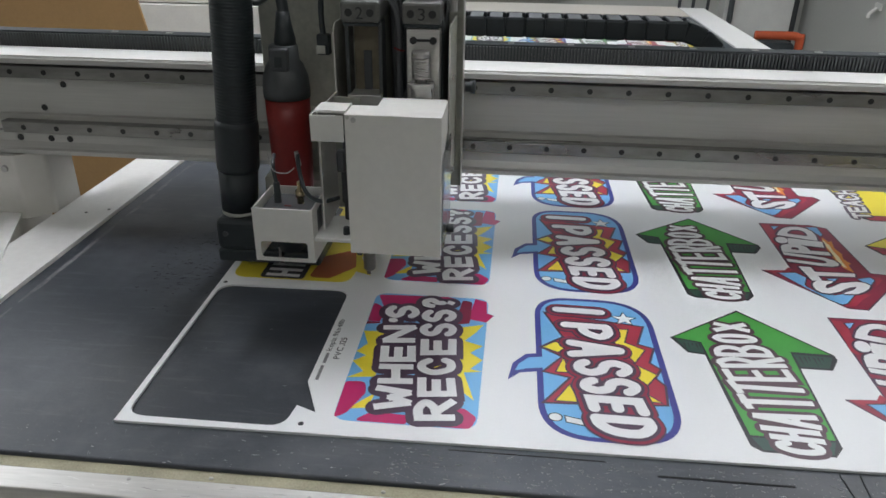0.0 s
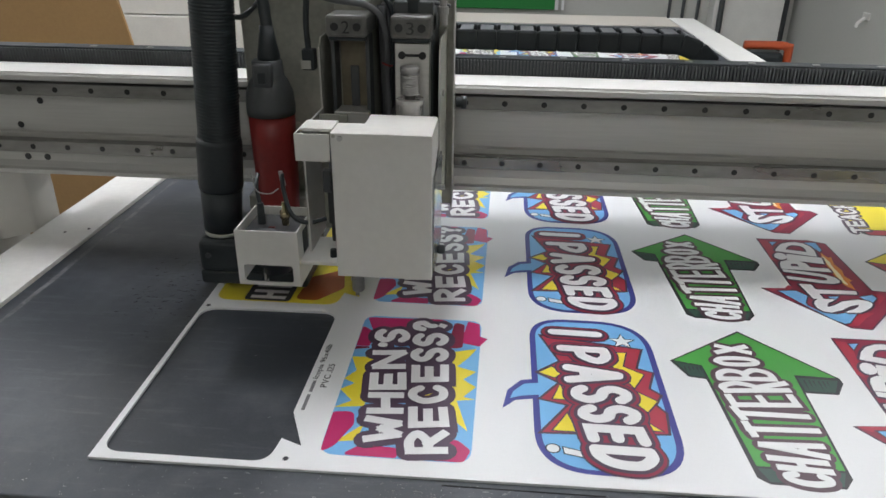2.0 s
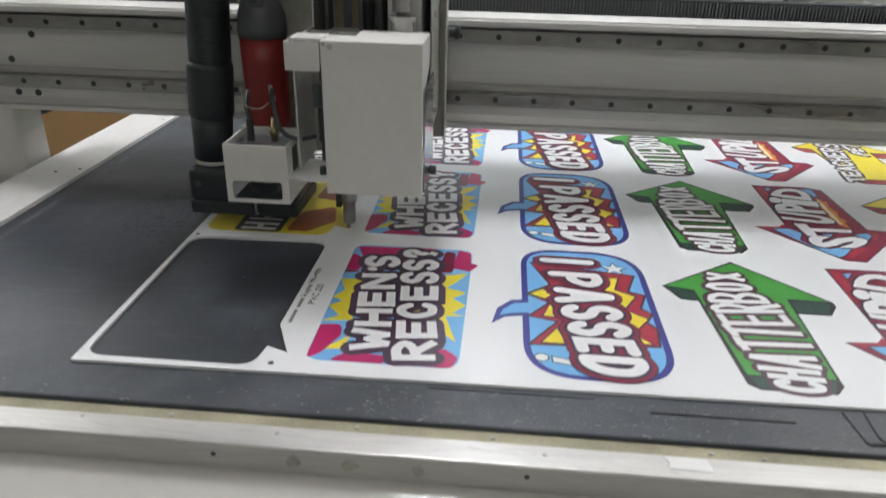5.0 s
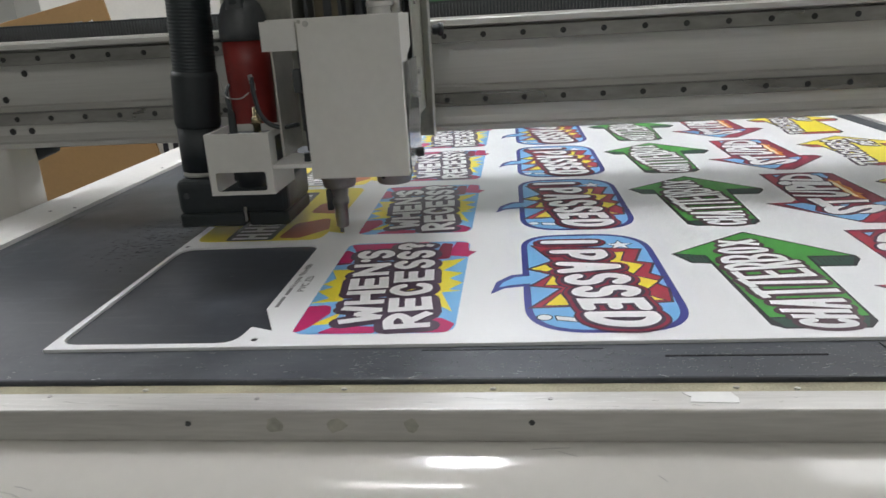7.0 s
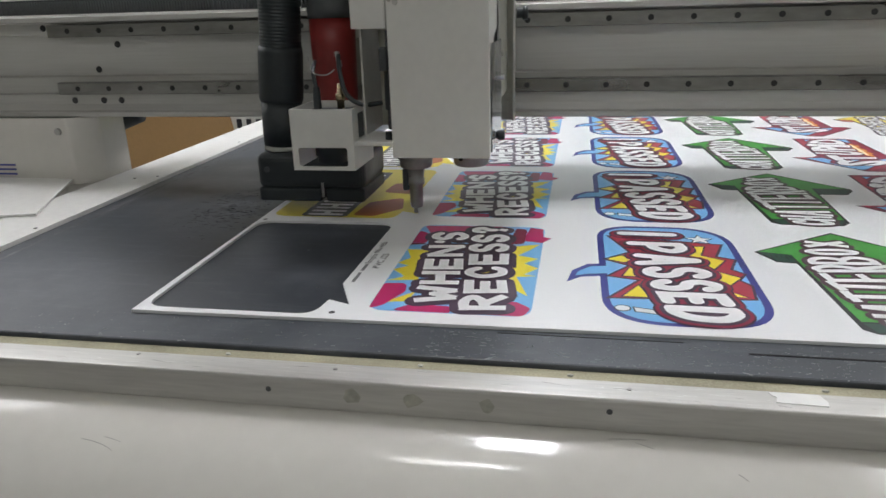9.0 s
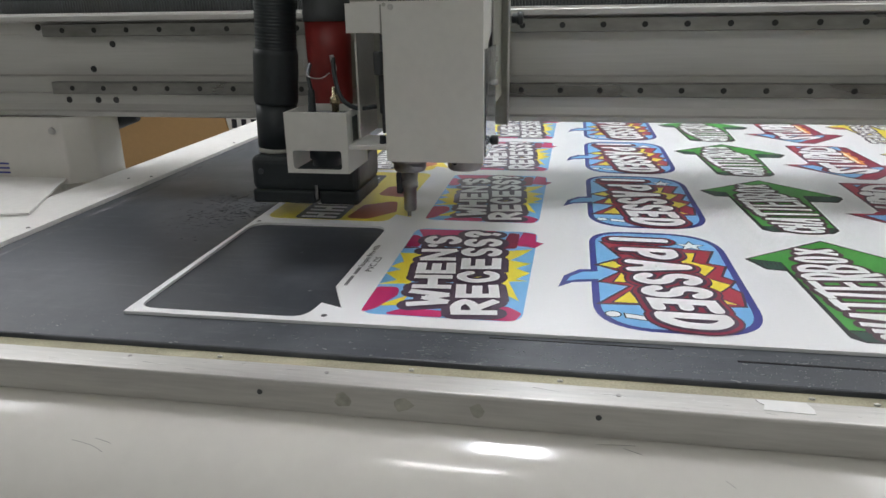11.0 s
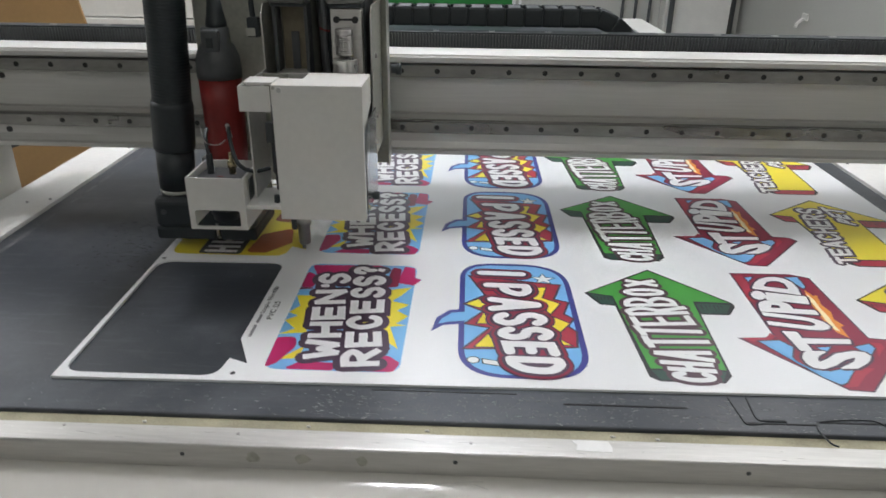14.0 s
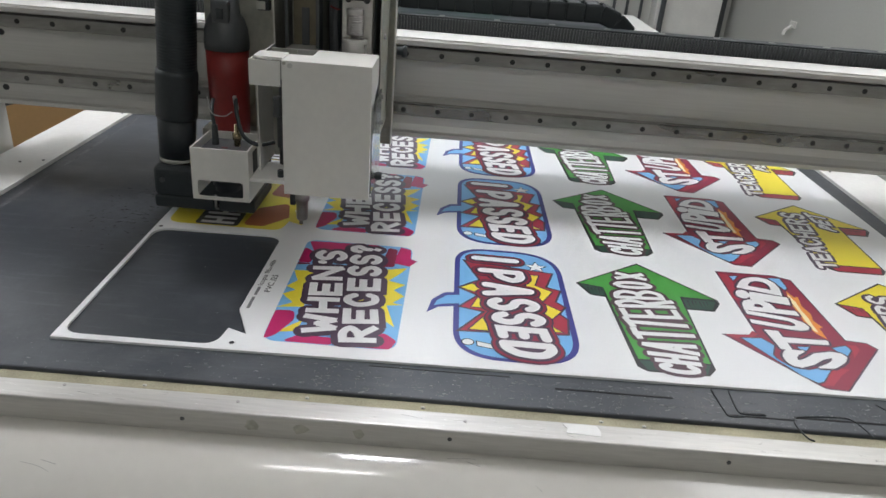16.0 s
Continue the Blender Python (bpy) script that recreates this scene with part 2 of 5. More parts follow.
def grown(points, d):
    """The polygon moved outwards by d (counter-clockwise points)."""
    pts = [Vector(p) for p in points]
    if sum(a.x * b.y - b.x * a.y for a, b in zip(pts, pts[1:] + pts[:1])) < 0:
        pts.reverse()
    out = []
    for i, p in enumerate(pts):
        u, w = (p - pts[i - 1]).normalized(), (pts[(i + 1) % len(pts)] - p).normalized()
        n1, n2 = Vector((u.y, -u.x)), Vector((w.y, -w.x))
        h = n1 + n2
        k = d / max(0.35, h.length_squared / 2) if h.length > 1e-6 else 0
        out.append(p + h * k if h.length > 1e-6 else p + n1 * d)
    return out


# ---- lettering ----
def text_data(text, bold):
    """Vertices and faces of a word in the built-in font, at size 1."""
    cu = bpy.data.curves.new("lettering", "FONT")
    cu.body, cu.size, cu.resolution_u, cu.offset = text, 1.0, 3, bold
    ob = bpy.data.objects.new("lettering", cu)
    scene.collection.objects.link(ob)
    dg = bpy.context.evaluated_depsgraph_get()
    me = bpy.data.meshes.new_from_object(ob.evaluated_get(dg))
    vs = np.array([v.co[:2] for v in me.vertices])
    fs = [tuple(p.vertices) for p in me.polygons]
    bpy.data.objects.remove(ob)
    bpy.data.meshes.remove(me)
    return vs, fs


def bm_text(text, quad, z, bold=0.02, spread=0.0, copies=12, plain=False):
    """A word laid into the quad (start-low, end-low, end-high, start-high). spread: a halo of that many metres round the letters."""
    bm = bmesh.new()
    words = []
    x = 0.0
    for ch in text:
        if ch == " ":
            x += 0.25
            continue
        vs, fs = text_data(ch, bold)
        lo, hi = vs.min(0), vs.max(0)
        wide = hi[0] - lo[0]
        tall = 0.72 if ch not in "'.,!" and not plain else None
        vs = vs - [lo[0], 0]
        if tall:
            vs[:, 1] = (vs[:, 1] - lo[1]) / (hi[1] - lo[1]) * tall
        vs[:, 0] = vs[:, 0] + x
        words.append((vs, fs))
        x += wide + 0.07
    every = np.concatenate([v for v, _ in words])
    lo, hi = every.min(0), every.max(0)
    a, b, c, d = [np.array(p) for p in quad]
    shifts = [(0, 0)] if not spread else [(math.cos(k * math.tau / copies) * spread, math.sin(k * math.tau / copies) * spread) for k in range(copies)]
    for k, s in enumerate(shifts):
        for w, (vs, fs) in enumerate(words):
            st = (vs - lo) / (hi - lo)
            u, v = st[:, :1], st[:, 1:]
            xy = (1 - u) * (1 - v) * a + u * (1 - v) * b + u * v * c + (1 - u) * v * d + s
            made = [bm.verts.new((p[0], p[1], z + k * 2e-5 + (w % 2) * 1e-5)) for p in xy]
            for f in fs:
                try:
                    face = bm.faces.new([made[i] for i in f])
                except ValueError:
                    continue
                face.normal_update()
                if face.normal.z < 0:
                    face.normal_flip()
    return bm


# hand-drawn capitals as pen strokes in a unit box: (True for a curved stroke, points)
GLYPHS = {
    "A": [(False, [(0, 0), (0.47, 1)]), (False, [(0.53, 1), (1, 0)]), (False, [(0.22, 0.34), (0.78, 0.34)])],
    "B": [(False, [(0, 0), (0, 1)]), (True, [(0, 1), (0.6, 1), (0.92, 0.78), (0.6, 0.54), (0.1, 0.52)]), (True, [(0.5, 0.53), (1, 0.28), (0.65, 0), (0, 0)])],
    "C": [(True, [(1, 0.78), (0.75, 1), (0.3, 1), (0, 0.7), (0, 0.3), (0.3, 0), (0.75, 0), (1, 0.2)])],
    "D": [(False, [(0, 0), (0, 1)]), (True, [(0, 1), (0.5, 1), (1, 0.75), (1, 0.28), (0.5, 0), (0, 0)])],
    "E": [(False, [(1, 1), (0, 1), (0, 0), (1, 0)]), (False, [(0, 0.5), (0.85, 0.5)])],
    "H": [(False, [(0, 0), (0, 1)]), (False, [(1, 0), (1, 1)]), (False, [(0, 0.5), (1, 0.5)])],
    "I": [(False, [(0.5, 0), (0.5, 1)])],
    "N": [(False, [(0, 0), (0, 1)]), (False, [(0.02, 1), (0.98, 0)]), (False, [(1, 0), (1, 1)])],
    "O": [(True, [(0.5, 1), (0.12, 0.86), (0, 0.5), (0.12, 0.14), (0.5, 0), (0.88, 0.14), (1, 0.5), (0.88, 0.86), (0.5, 1)])],
    "P": [(False, [(0, 0), (0, 1)]), (True, [(0, 1), (0.6, 1), (1, 0.76), (0.65, 0.45), (0.05, 0.42)])],
    "R": [(False, [(0, 0), (0, 1)]), (True, [(0, 1), (0.6, 1), (1, 0.78), (0.6, 0.5), (0.05, 0.46)]), (False, [(0.4, 0.48), (1, 0)])],
    "S": [(True, [(1, 0.86), (0.72, 1), (0.28, 1), (0, 0.78), (0.22, 0.57), (0.78, 0.45), (1, 0.22), (0.72, 0), (0.28, 0), (0, 0.14)])],
    "T": [(False, [(0, 1), (1, 1)]), (False, [(0.5, 1), (0.5, 0)])],
    "W": [(False, [(0, 1), (0.24, 0)]), (False, [(0.26, 0), (0.5, 0.55)]), (False, [(0.5, 0.55), (0.74, 0)]), (False, [(0.76, 0), (1, 1)])],
    "X": [(False, [(0, 0), (1, 1)]), (False, [(0, 1), (1, 0)])],
    "?": [(True, [(0, 0.82), (0.25, 1), (0.8, 1), (1, 0.78), (0.55, 0.55), (0.5, 0.34)]), (False, [(0.5, 0.0), (0.5, 0.03)])],
    "'": [(True, [(0.6, 1), (0.6, 0.6), (0.3, 0)])],
    "!": [(False, [(0.5, 1), (0.5, 0)])],
}


def pen_lines(ch, quad, half, rng):
    """The strokes of one letter laid into its quad (start-low, end-low, end-high, start-high), with room for the pen's half width."""
    a, b, c, d = [Vector(p) for p in quad]
    fu = min(0.42, 2 * half / ((b - a).length + (c - d).length))
    fv = min(0.42, 2 * half / ((d - a).length + (c - b).length))
    out = []
    for curved, pts in GLYPHS[ch]:
        line = []
        for u, v in pts:
            u, v = u + rng.uniform(-0.025, 0.025), v + rng.uniform(-0.02, 0.02)
            u, v = fu + u * (1 - 2 * fu), fv + v * (1 - 2 * fv)
            line.append((a * (1 - u) + b * u) * (1 - v) + (d * (1 - u) + c * u) * v)
        if curved:
            fine = []
            for i in range(len(line) - 1):
                p0, p1, p2, p3 = line[max(i - 1, 0)], line[i], line[i + 1], line[min(i + 2, len(line) - 1)]
                for k in range(4):
                    t = k / 4
                    fine.append(0.5 * (2 * p1 + (p2 - p0) * t + (2 * p0 - 5 * p1 + 4 * p2 - p3) * t * t + (3 * p1 - p0 - 3 * p2 + p3) * t ** 3))
            line = fine + [line[-1]]
        out.append((curved, line))
    return out


def bm_pen(lines, z, half, tip=0.8, bm=None):
    """Flat ribbons along the strokes; tip: how far straight ends run on, None for round ends."""
    bm = bm or bmesh.new()
    lift = [z]

    def face(pts):
        f = bm.faces.new([bm.verts.new((p.x, p.y, lift[0])) for p in pts])
        lift[0] += 5e-6
        f.normal_update()
        if f.normal.z < 0:
            f.normal_flip()
    for curved, line in lines:
        line = list(line)
        ends = tip is None or curved
        if not ends:
            line[0] = line[0] + (line[0] - line[1]).normalized() * half * tip
            line[-1] = line[-1] + (line[-1] - line[-2]).normalized() * half * tip
        rim = []
        for i, p in enumerate(line):
            u = (p - line[i - 1]).normalized() if i else (line[1] - p).normalized()
            w = (line[i + 1] - p).normalized() if i < len(line) - 1 else u
            n1, n2 = Vector((-u.y, u.x)), Vector((-w.y, w.x))
            m = n1 + n2
            m = m.normalized() * min(1.7, 1 / max(0.3, m.length / 2)) if m.length > 0.05 else n1
            rim.append((p + m * half, p - m * half))
        for (a, b), (c, d) in zip(rim, rim[1:]):
            face([a, b, d, c])
        for p in (line if tip is None and not curved else (line[0], line[-1])) if ends else ():
            face([p + Vector((half * math.cos(k * math.tau / 12), half * math.sin(k * math.tau / 12))) for k in range(12)])
    return bm


def penned(lines, z, half, halos, tip=0.8):
    """Hand-drawn lettering, letter by letter, over its halos: (height, extra width, ink), the widest first."""
    rng = random.Random(len(lines) * 13 + 5)
    drawn = [pen_lines(ch, quad, half, rng) for ch, quad in lines]
    layers = [("shadow", bm_pen([l for ls in drawn for l in ls], h, half + more, None), m) for h, more, m in halos]
    for ls in drawn:
        bm = bm_pen(ls, z, half, tip)
        z += 5e-6 * len(bm.faces)
        layers.append(("letter", bm, INK_WHITE))
    return layers


def spaced(text, quad, gap=0.12):
    """A quad of its own for every letter of a word."""
    a, b, c, d = [Vector(p) for p in quad]
    n = len(text)
    return [(ch, [a.lerp(b, (k + gap / 2) / n), a.lerp(b, (k + 1 - gap / 2) / n), d.lerp(c, (k + 1 - gap / 2) / n), d.lerp(c, (k + gap / 2) / n)]) for k, ch in enumerate(text)]


# ---- room ----
def room():
    def wall(name, x0, x1, y0, y1, z0, z1, m, label):
        return tagged(bm_object(name, bm_box(x0, x1, y0, y1, z0, z1), m), label, "wall", kind="structure")
    X0, X1, Y0, Y1 = -3.6, 2.55, -3.2, 5.3
    tagged(bm_object("floor", bm_box(X0, X1, Y0, Y1, FLOOR - 0.1, FLOOR), CONCRETE), "grey worn concrete workshop floor", "floor", kind="structure")
    tagged(bm_object("ceiling", bm_box(X0, X1, Y0, Y1, CEILING, CEILING + 0.1), WALL), "plain white painted workshop ceiling", "ceiling", kind="structure")
    wall("wall_north", X0, X1, Y1, Y1 + 0.12, FLOOR, CEILING, WALL, "white painted back wall of the workshop")
    wall("wall_south", X0, X1, Y0 - 0.12, Y0, FLOOR, CEILING, WALL, "white painted wall behind the camera")
    wall("wall_west", X0 - 0.12, X0, Y0 - 0.12, Y1 + 0.12, FLOOR, CEILING, WALL, "white painted side wall of the workshop")
    wall("wall_east", X1, X1 + 0.12, Y0 - 0.12, Y1 + 0.12, FLOOR, CEILING, WALL, "off-white side wall beside the machine")


def ceiling_lights():
    made = {}
    for x, y, w, d, power, tint in LAMPS:
        root = thing("unseen_ceiling_light", x, y, CEILING, "unseen white ceiling light, switched on; four of the seven are added fill", "light", "ceiling lights")
        frame_bm = bm_box(-w / 2 - 0.02, w / 2 + 0.02, -d / 2 - 0.02, d / 2 + 0.02, -0.06, 0.0, 0.005)
        part("housing", frame_bm, WHITE_BOX, root)
        part("diffuser", bm_box(-w / 2, w / 2, -d / 2, d / 2, -0.066, -0.061), made.setdefault(power, glow("ceiling_glow", tint, power)), root, "glowing white diffuser")


# ---- table ----
def table():
    root = thing("cutting_table", 0.5, 1.6, FLOOR, "flatbed cutting machine table with a black felt vacuum mat", "machine table")

    def put(name, bm, m, label="", smooth=False):
        return held(part(name, bm, m, root, label, smooth), root)

    felt = put("mat", bm_box(-0.288, 1.262, -0.056, 3.2, -0.0175, -0.0032, 0.002), FELT, "black worn felt mat with cut marks")
    board = put("base_board", bm_profile([(-0.0700, -0.05), (-0.0700, -0.0085), (-0.0565, -0.0080), (-0.0565, -0.0180), (3.2, -0.0180), (3.2, -0.05)], -0.288, 1.262), PLY, "yellowish board edge under the mat")
    # aluminium edge profile along the front
    rail = put("front_rail", bm_profile([(-0.0705, -0.0085), (-0.0715, -0.0072), (-0.0972, -0.0063), (-0.0988, -0.0065), (-0.0999, -0.0074), (-0.1005, -0.0090), (-0.1005, -0.0335), (-0.0705, -0.0335)], -0.75, 1.85), ALU, "scratched aluminium edge profile")
    # black strip added for the shade in the open joint below the rail
    put("joint_gap_shade", bm_box(-0.75, 1.85, -0.0993, -0.088, -0.0372, -0.0336), BLACK, "black strip standing for the shaded gap under the edge profile")
    outline = [(-0.085, -0.0385)]
    cy, cz, r = -0.0792, -0.1929, 0.16
    outline += [(cy - r * math.sin(a), cz + r * math.cos(a)) for a in [radians(3 + 87 * k / 36) for k in range(37)]]
    outline += [(-0.2392, -0.50), (-0.21, -0.52), (-0.06, -0.52), (-0.06, -0.06)]
    panel = put("front_panel", bm_profile(outline, -0.75, 1.85), WHITE_GLOSS, "glossy white rounded front panel", True)
    left = put("left_rail", bm_profile([(-0.06, 0.002), (3.5, 0.002), (3.5, -0.16), (-0.06, -0.16)], -0.387, -0.2885), WHITE_RAIL, "white painted side rail with screws")
    right = put("right_rail", bm_profile([(-0.06, 0.002), (3.5, 0.002), (3.5, -0.16), (-0.06, -0.16)], 1.2625, 1.392), WHITE_RAIL, "white painted side rail with screws")
    put("end_panel", bm_box(-0.288, 1.262, 3.21, 3.55, -0.05, 0.0, 0.004), CREAM_PAINT, "cream painted end panel of the table")
    for x in (-0.33, 1.29):
        for y in (0.1, 3.3):
            put("leg", bm_box(x - 0.05, x + 0.05, y - 0.05, y + 0.05, FLOOR, -0.16, 0.005), WHITE_BOX)
    for y in (-0.02, 3.2):
        put("crossbar", bm_box(-0.28, 1.25, y, y + 0.08, -0.2, -0.06, 0.004), WHITE_BOX)
    # screws
    for radius, m_screw, rows in ((0.0032, HOLE, ((-0.302, 0.543, 0.002, "z"), (-0.335, 0.525, 0.002, "z"), (-0.30, 0.235, 0.002, "z"), (-0.302, 0.87, 0.002, "z"), (-0.305, 1.2, 0.002, "z"), (1.285, 0.87, 0.002, "z"), (1.335, 0.88, 0.002, "z"), (1.285, 0.3, 0.002, "z"))),
                                  (0.0022, STEEL, ((0.233, -0.081, -0.0068, "z"), (0.05, -0.076, -0.0070, "z"), (0.47, -0.083, -0.0067, "z"), (0.92, -0.08, -0.0068, "z"), (-0.2, -0.08, -0.0068, "z"))),
                                  (0.0028, DARK_GREY, ((0.181, -0.1006, -0.018, "y"), (0.455, -0.1006, -0.017, "y"), (0.742, -0.1006, -0.018, "y"), (-0.1, -0.1006, -0.018, "y")))):
        me = None
        for x, y, z, d in rows:
            m = Matrix.Translation((x, y, z)) @ (Matrix.Rotation(radians(90), 4, "X") if d == "y" else Matrix.Identity(4))
            if me is None:
                ob = put("screw", bm_cyl((0, 0, -0.001), (0, 0, 0.0006), radius, radius * 0.8, 10), m_screw)
                me = ob.data
                ob.matrix_basis = m
            else:
                ob = shared("screw", me, root, m)
            nest(ob, rail if y < -0.05 else left if x < 0.5 else right)
    strip = bmesh.new()
    shape = [(0.5745, -0.0888), (0.590, -0.0896), (0.6105, -0.0905), (0.6115, -0.083), (0.6085, -0.0735), (0.592, -0.0728), (0.5725, -0.0735), (0.5738, -0.078), (0.5770, -0.0805), (0.5758, -0.085)]
    low, top = [[strip.verts.new((x, y, z - (0.099 + y) * 0.036)) for x, y in shape] for z in (-0.0072, -0.0057)]
    for k in range(len(shape)):
        strip.faces.new((low[k], low[(k + 1) % len(shape)], top[(k + 1) % len(shape)], top[k]))
    strip.faces.new(top)
    bmesh.ops.recalc_face_normals(strip, faces=strip.faces)
    nest(put("tape", strip, PAPER_TAPE, "small strip of white tape"), rail)
    # cut grooves and frayed strips in the mat
    for x0, x1, y, w in ((0.57, 0.702, -0.0185, 0.0024), (0.36, 0.52, -0.0035, 0.0014), (0.757, 0.832, -0.041, 0.0022), (0.832, 0.98, -0.036, 0.0026), (0.775, 0.80, -0.0355, 0.0016)):
        nest(put("cut_mark", bm_box(x0, x1, y - w / 2, y + w / 2, -0.0034, -0.0028), GROOVE), felt)
    for pts in ([(0.752, 0.003), (0.755, -0.03), (0.758, -0.043), (0.775, -0.042)], [(0.7725, 0.005), (0.7705, -0.03), (0.776, -0.037), (0.80, -0.037)], [(0.833, -0.036), (0.828, -0.048), (0.832, -0.069), (0.838, -0.074)], [(0.836, -0.035), (0.87, -0.031), (0.897, -0.033), (0.907, -0.06)], [(0.94, 0.0), (0.955, -0.02), (0.962, -0.04)]):
        nest(put("loose_strip", bm_tube([(x, y, -0.0030) for x, y in pts], 0.0010, 6), BLACK), felt)
    rng = random.Random(11)
    y = 0.02
    while y < 2.9:
        n, x = rng.uniform(0.10, 0.30), rng.uniform(-0.269, -0.266)
        side = [(x + rng.uniform(0, 0.002), y + n * k / 6) for k in range(7)]
        back = [(x + rng.uniform(0.005, 0.0105) * (0.5 if k in (0, 6) else 1), y + n * k / 6) for k in range(6, -1, -1)]
        nest(put("edge_scuff", bm_flat([side + back], -0.0029), SCUFF, "pale rubbed patch along the mat's edge"), felt)
        y += n + rng.uniform(0.002, 0.015)
    # frayed nap beside the cutting head
    for name, m_fray, count in (("frayed_nap", NAP, 260), ("scored_nap", GROOVE, 90)):
        fray = bmesh.new()
        for k in range(count):
            x, y = rng.gauss(-0.075, 0.03), rng.gauss(0.37, 0.06)
            bmesh.ops.create_cube(fray, size=1, matrix=Matrix.Translation((x, y, -0.0031)) @ Matrix.Rotation(rng.gauss(0.15, 0.35), 4, "Z") @ Matrix.Diagonal((rng.uniform(0.001, 0.009), rng.uniform(0.0003, 0.0008), 0.0004, 1)))
        tagged(nest(put(name, fray, m_fray, "frayed and scored patch of the mat"), felt), kind="stuff")
    rng = random.Random(5)
    chips = bmesh.new()
    for k in range(1300):
        x, y = rng.uniform(-0.25, 1.2), rng.uniform(-0.055, -0.002)
        if k < 7:
            x, y = rng.uniform(0.02, 0.18), rng.uniform(0.03, 0.28)
        elif x < 0.3 and rng.random() < 0.7:
            x = 0.3 + 0.9 * rng.random() ** 1.3
        s = rng.uniform(0.0002, 0.0005)
        long = rng.uniform(1, 2.5) if rng.random() < 0.75 else rng.uniform(5, 16)
        bmesh.ops.create_cube(chips, size=1, matrix=Matrix.Translation((x, y, -0.0031)) @ Matrix.Rotation(rng.gauss(0, 0.3), 4, "Z") @ Matrix.Diagonal((s * long, s * 0.7, 0.0004, 1)))
    tagged(nest(put("chip_dust", chips, DUST, "tiny white plastic chips"), felt), kind="stuff")
    grease = mat("grey_grease_smudge", (0.44, 0.43, 0.38), 0.6, metal=0.5, vary=0.3, size=60)
    for x in (0.252, 0.302, 0.362):
        smudge = bmesh.new()
        pts = [(x + 0.010 * math.cos(a) * rng.uniform(0.4, 1), -0.0195 + 0.008 * math.sin(a) * rng.uniform(0.5, 1)) for a in [k * math.tau / 9 for k in range(9)]]
        smudge.faces.new([smudge.verts.new((px, -0.1008, pz)) for px, pz in pts])
        nest(put("smudge", smudge, grease, "greasy grey smudge"), rail)
    # long scratches and fine scores on the metal edge
    for k in range(120):
        x, y, n = rng.uniform(-0.2, 1.1), rng.uniform(-0.097, -0.073), rng.uniform(0.002, 0.014) * (2 if k % 7 == 0 else 1)
        bm = bmesh.new()
        lean, wide = rng.gauss(0, 0.12) * n, rng.uniform(0.00015, 0.0006)
        for px, py in ((x, y), (x + n, y + lean), (x + n * 0.96, y + lean + wide), (x + n * 0.1, y + wide)):
            bm.verts.new((px, py, -0.00615 - (0.099 + py) * 0.0364))
        bm.verts.ensure_lookup_table()
        bm.faces.new(bm.verts)
        nest(put("scratch", bm, SCRATCH if k % 3 else PANEL_SCRATCH), rail)
    # crumbs of foam on the board edge
    for x, y in ((0.302, -0.0655), (0.425, -0.066), (0.615, -0.0655), (0.66, -0.068), (0.13, -0.066)):
        bm = bmesh.new()
        bmesh.ops.create_icosphere(bm, subdivisions=1, radius=0.0019, matrix=Matrix.Translation((x, y, -0.007)) @ Matrix.Diagonal((1.5, 1, 0.7, 1)))
        nest(put("crumb", bm, CREAM), board)
    # fine dark scratches round the curve of the front panel
    for rows in (((0.474, 0.110), (0.480, 0.1122), (0.488, 0.115)), ((0.544, 0.131), (0.547, 0.1332), (0.550, 0.136)), ((0.454, 0.1085), (0.470, 0.1070), (0.483, 0.1065)), ((0.036, 0.147), (0.054, 0.1495), (0.067, 0.154)), ((0.055, 0.144), (0.062, 0.145), (0.071, 0.147)), ((0.81, 0.125), (0.822, 0.127), (0.83, 0.1265))):
        nest(put("scratch", bm_tube([(x, -q, cz + math.sqrt(r * r - (-q - cy) ** 2) + 0.00002) for x, q in rows], 0.00020, 5, 3), PANEL_SCRATCH), panel)


# ---- printed sheet ----
ROW = 0.3205
HOLE_OUTLINE = rounded([(0.0035, 0.0095), (0.180, 0.0095), (0.185, 0.046), (0.209, 0.036), (0.1855, 0.09), (0.1875, 0.311), (-0.0025, 0.306)], [0.022, 0.034, 0, 0, 0, 0.024, 0.024])


def bm_sheet():
    bm = bmesh.new()

    def ring(pts):
        vs = [bm.verts.new((p[0], p[1], 0)) for p in pts]
        return [bm.edges.new((vs[i], vs[(i + 1) % len(vs)])) for i in range(len(vs))]
    edges = ring([(-0.004, -0.001), (1.224, 0.013), (1.195, 2.588), (-0.033, 2.573)]) + ring(HOLE_OUTLINE)
    bmesh.ops.triangle_fill(bm, edges=edges, use_beauty=True, use_dissolve=False)
    geo = bmesh.ops.extrude_face_region(bm, geom=bm.faces[:])
    bmesh.ops.translate(bm, vec=(0, 0, -0.0032), verts=[v for v in geo["geom"] if isinstance(v, bmesh.types.BMVert)])
    bmesh.ops.recalc_face_normals(bm, faces=bm.faces)
    return bm


def star(cx, cy, r0, r1, n, turn=0.0, sx=1.0, sy=1.0):
    return [(cx + sx * (r0 if k % 2 else r1) * math.cos(turn + k * math.pi / n), cy + sy * (r0 if k % 2 else r1) * math.sin(turn + k * math.pi / n)) for k in range(2 * n)]


def rect(x0, x1, y0, y1):
    return [(x0, y0), (x1, y0), (x1, y1), (x0, y1)]


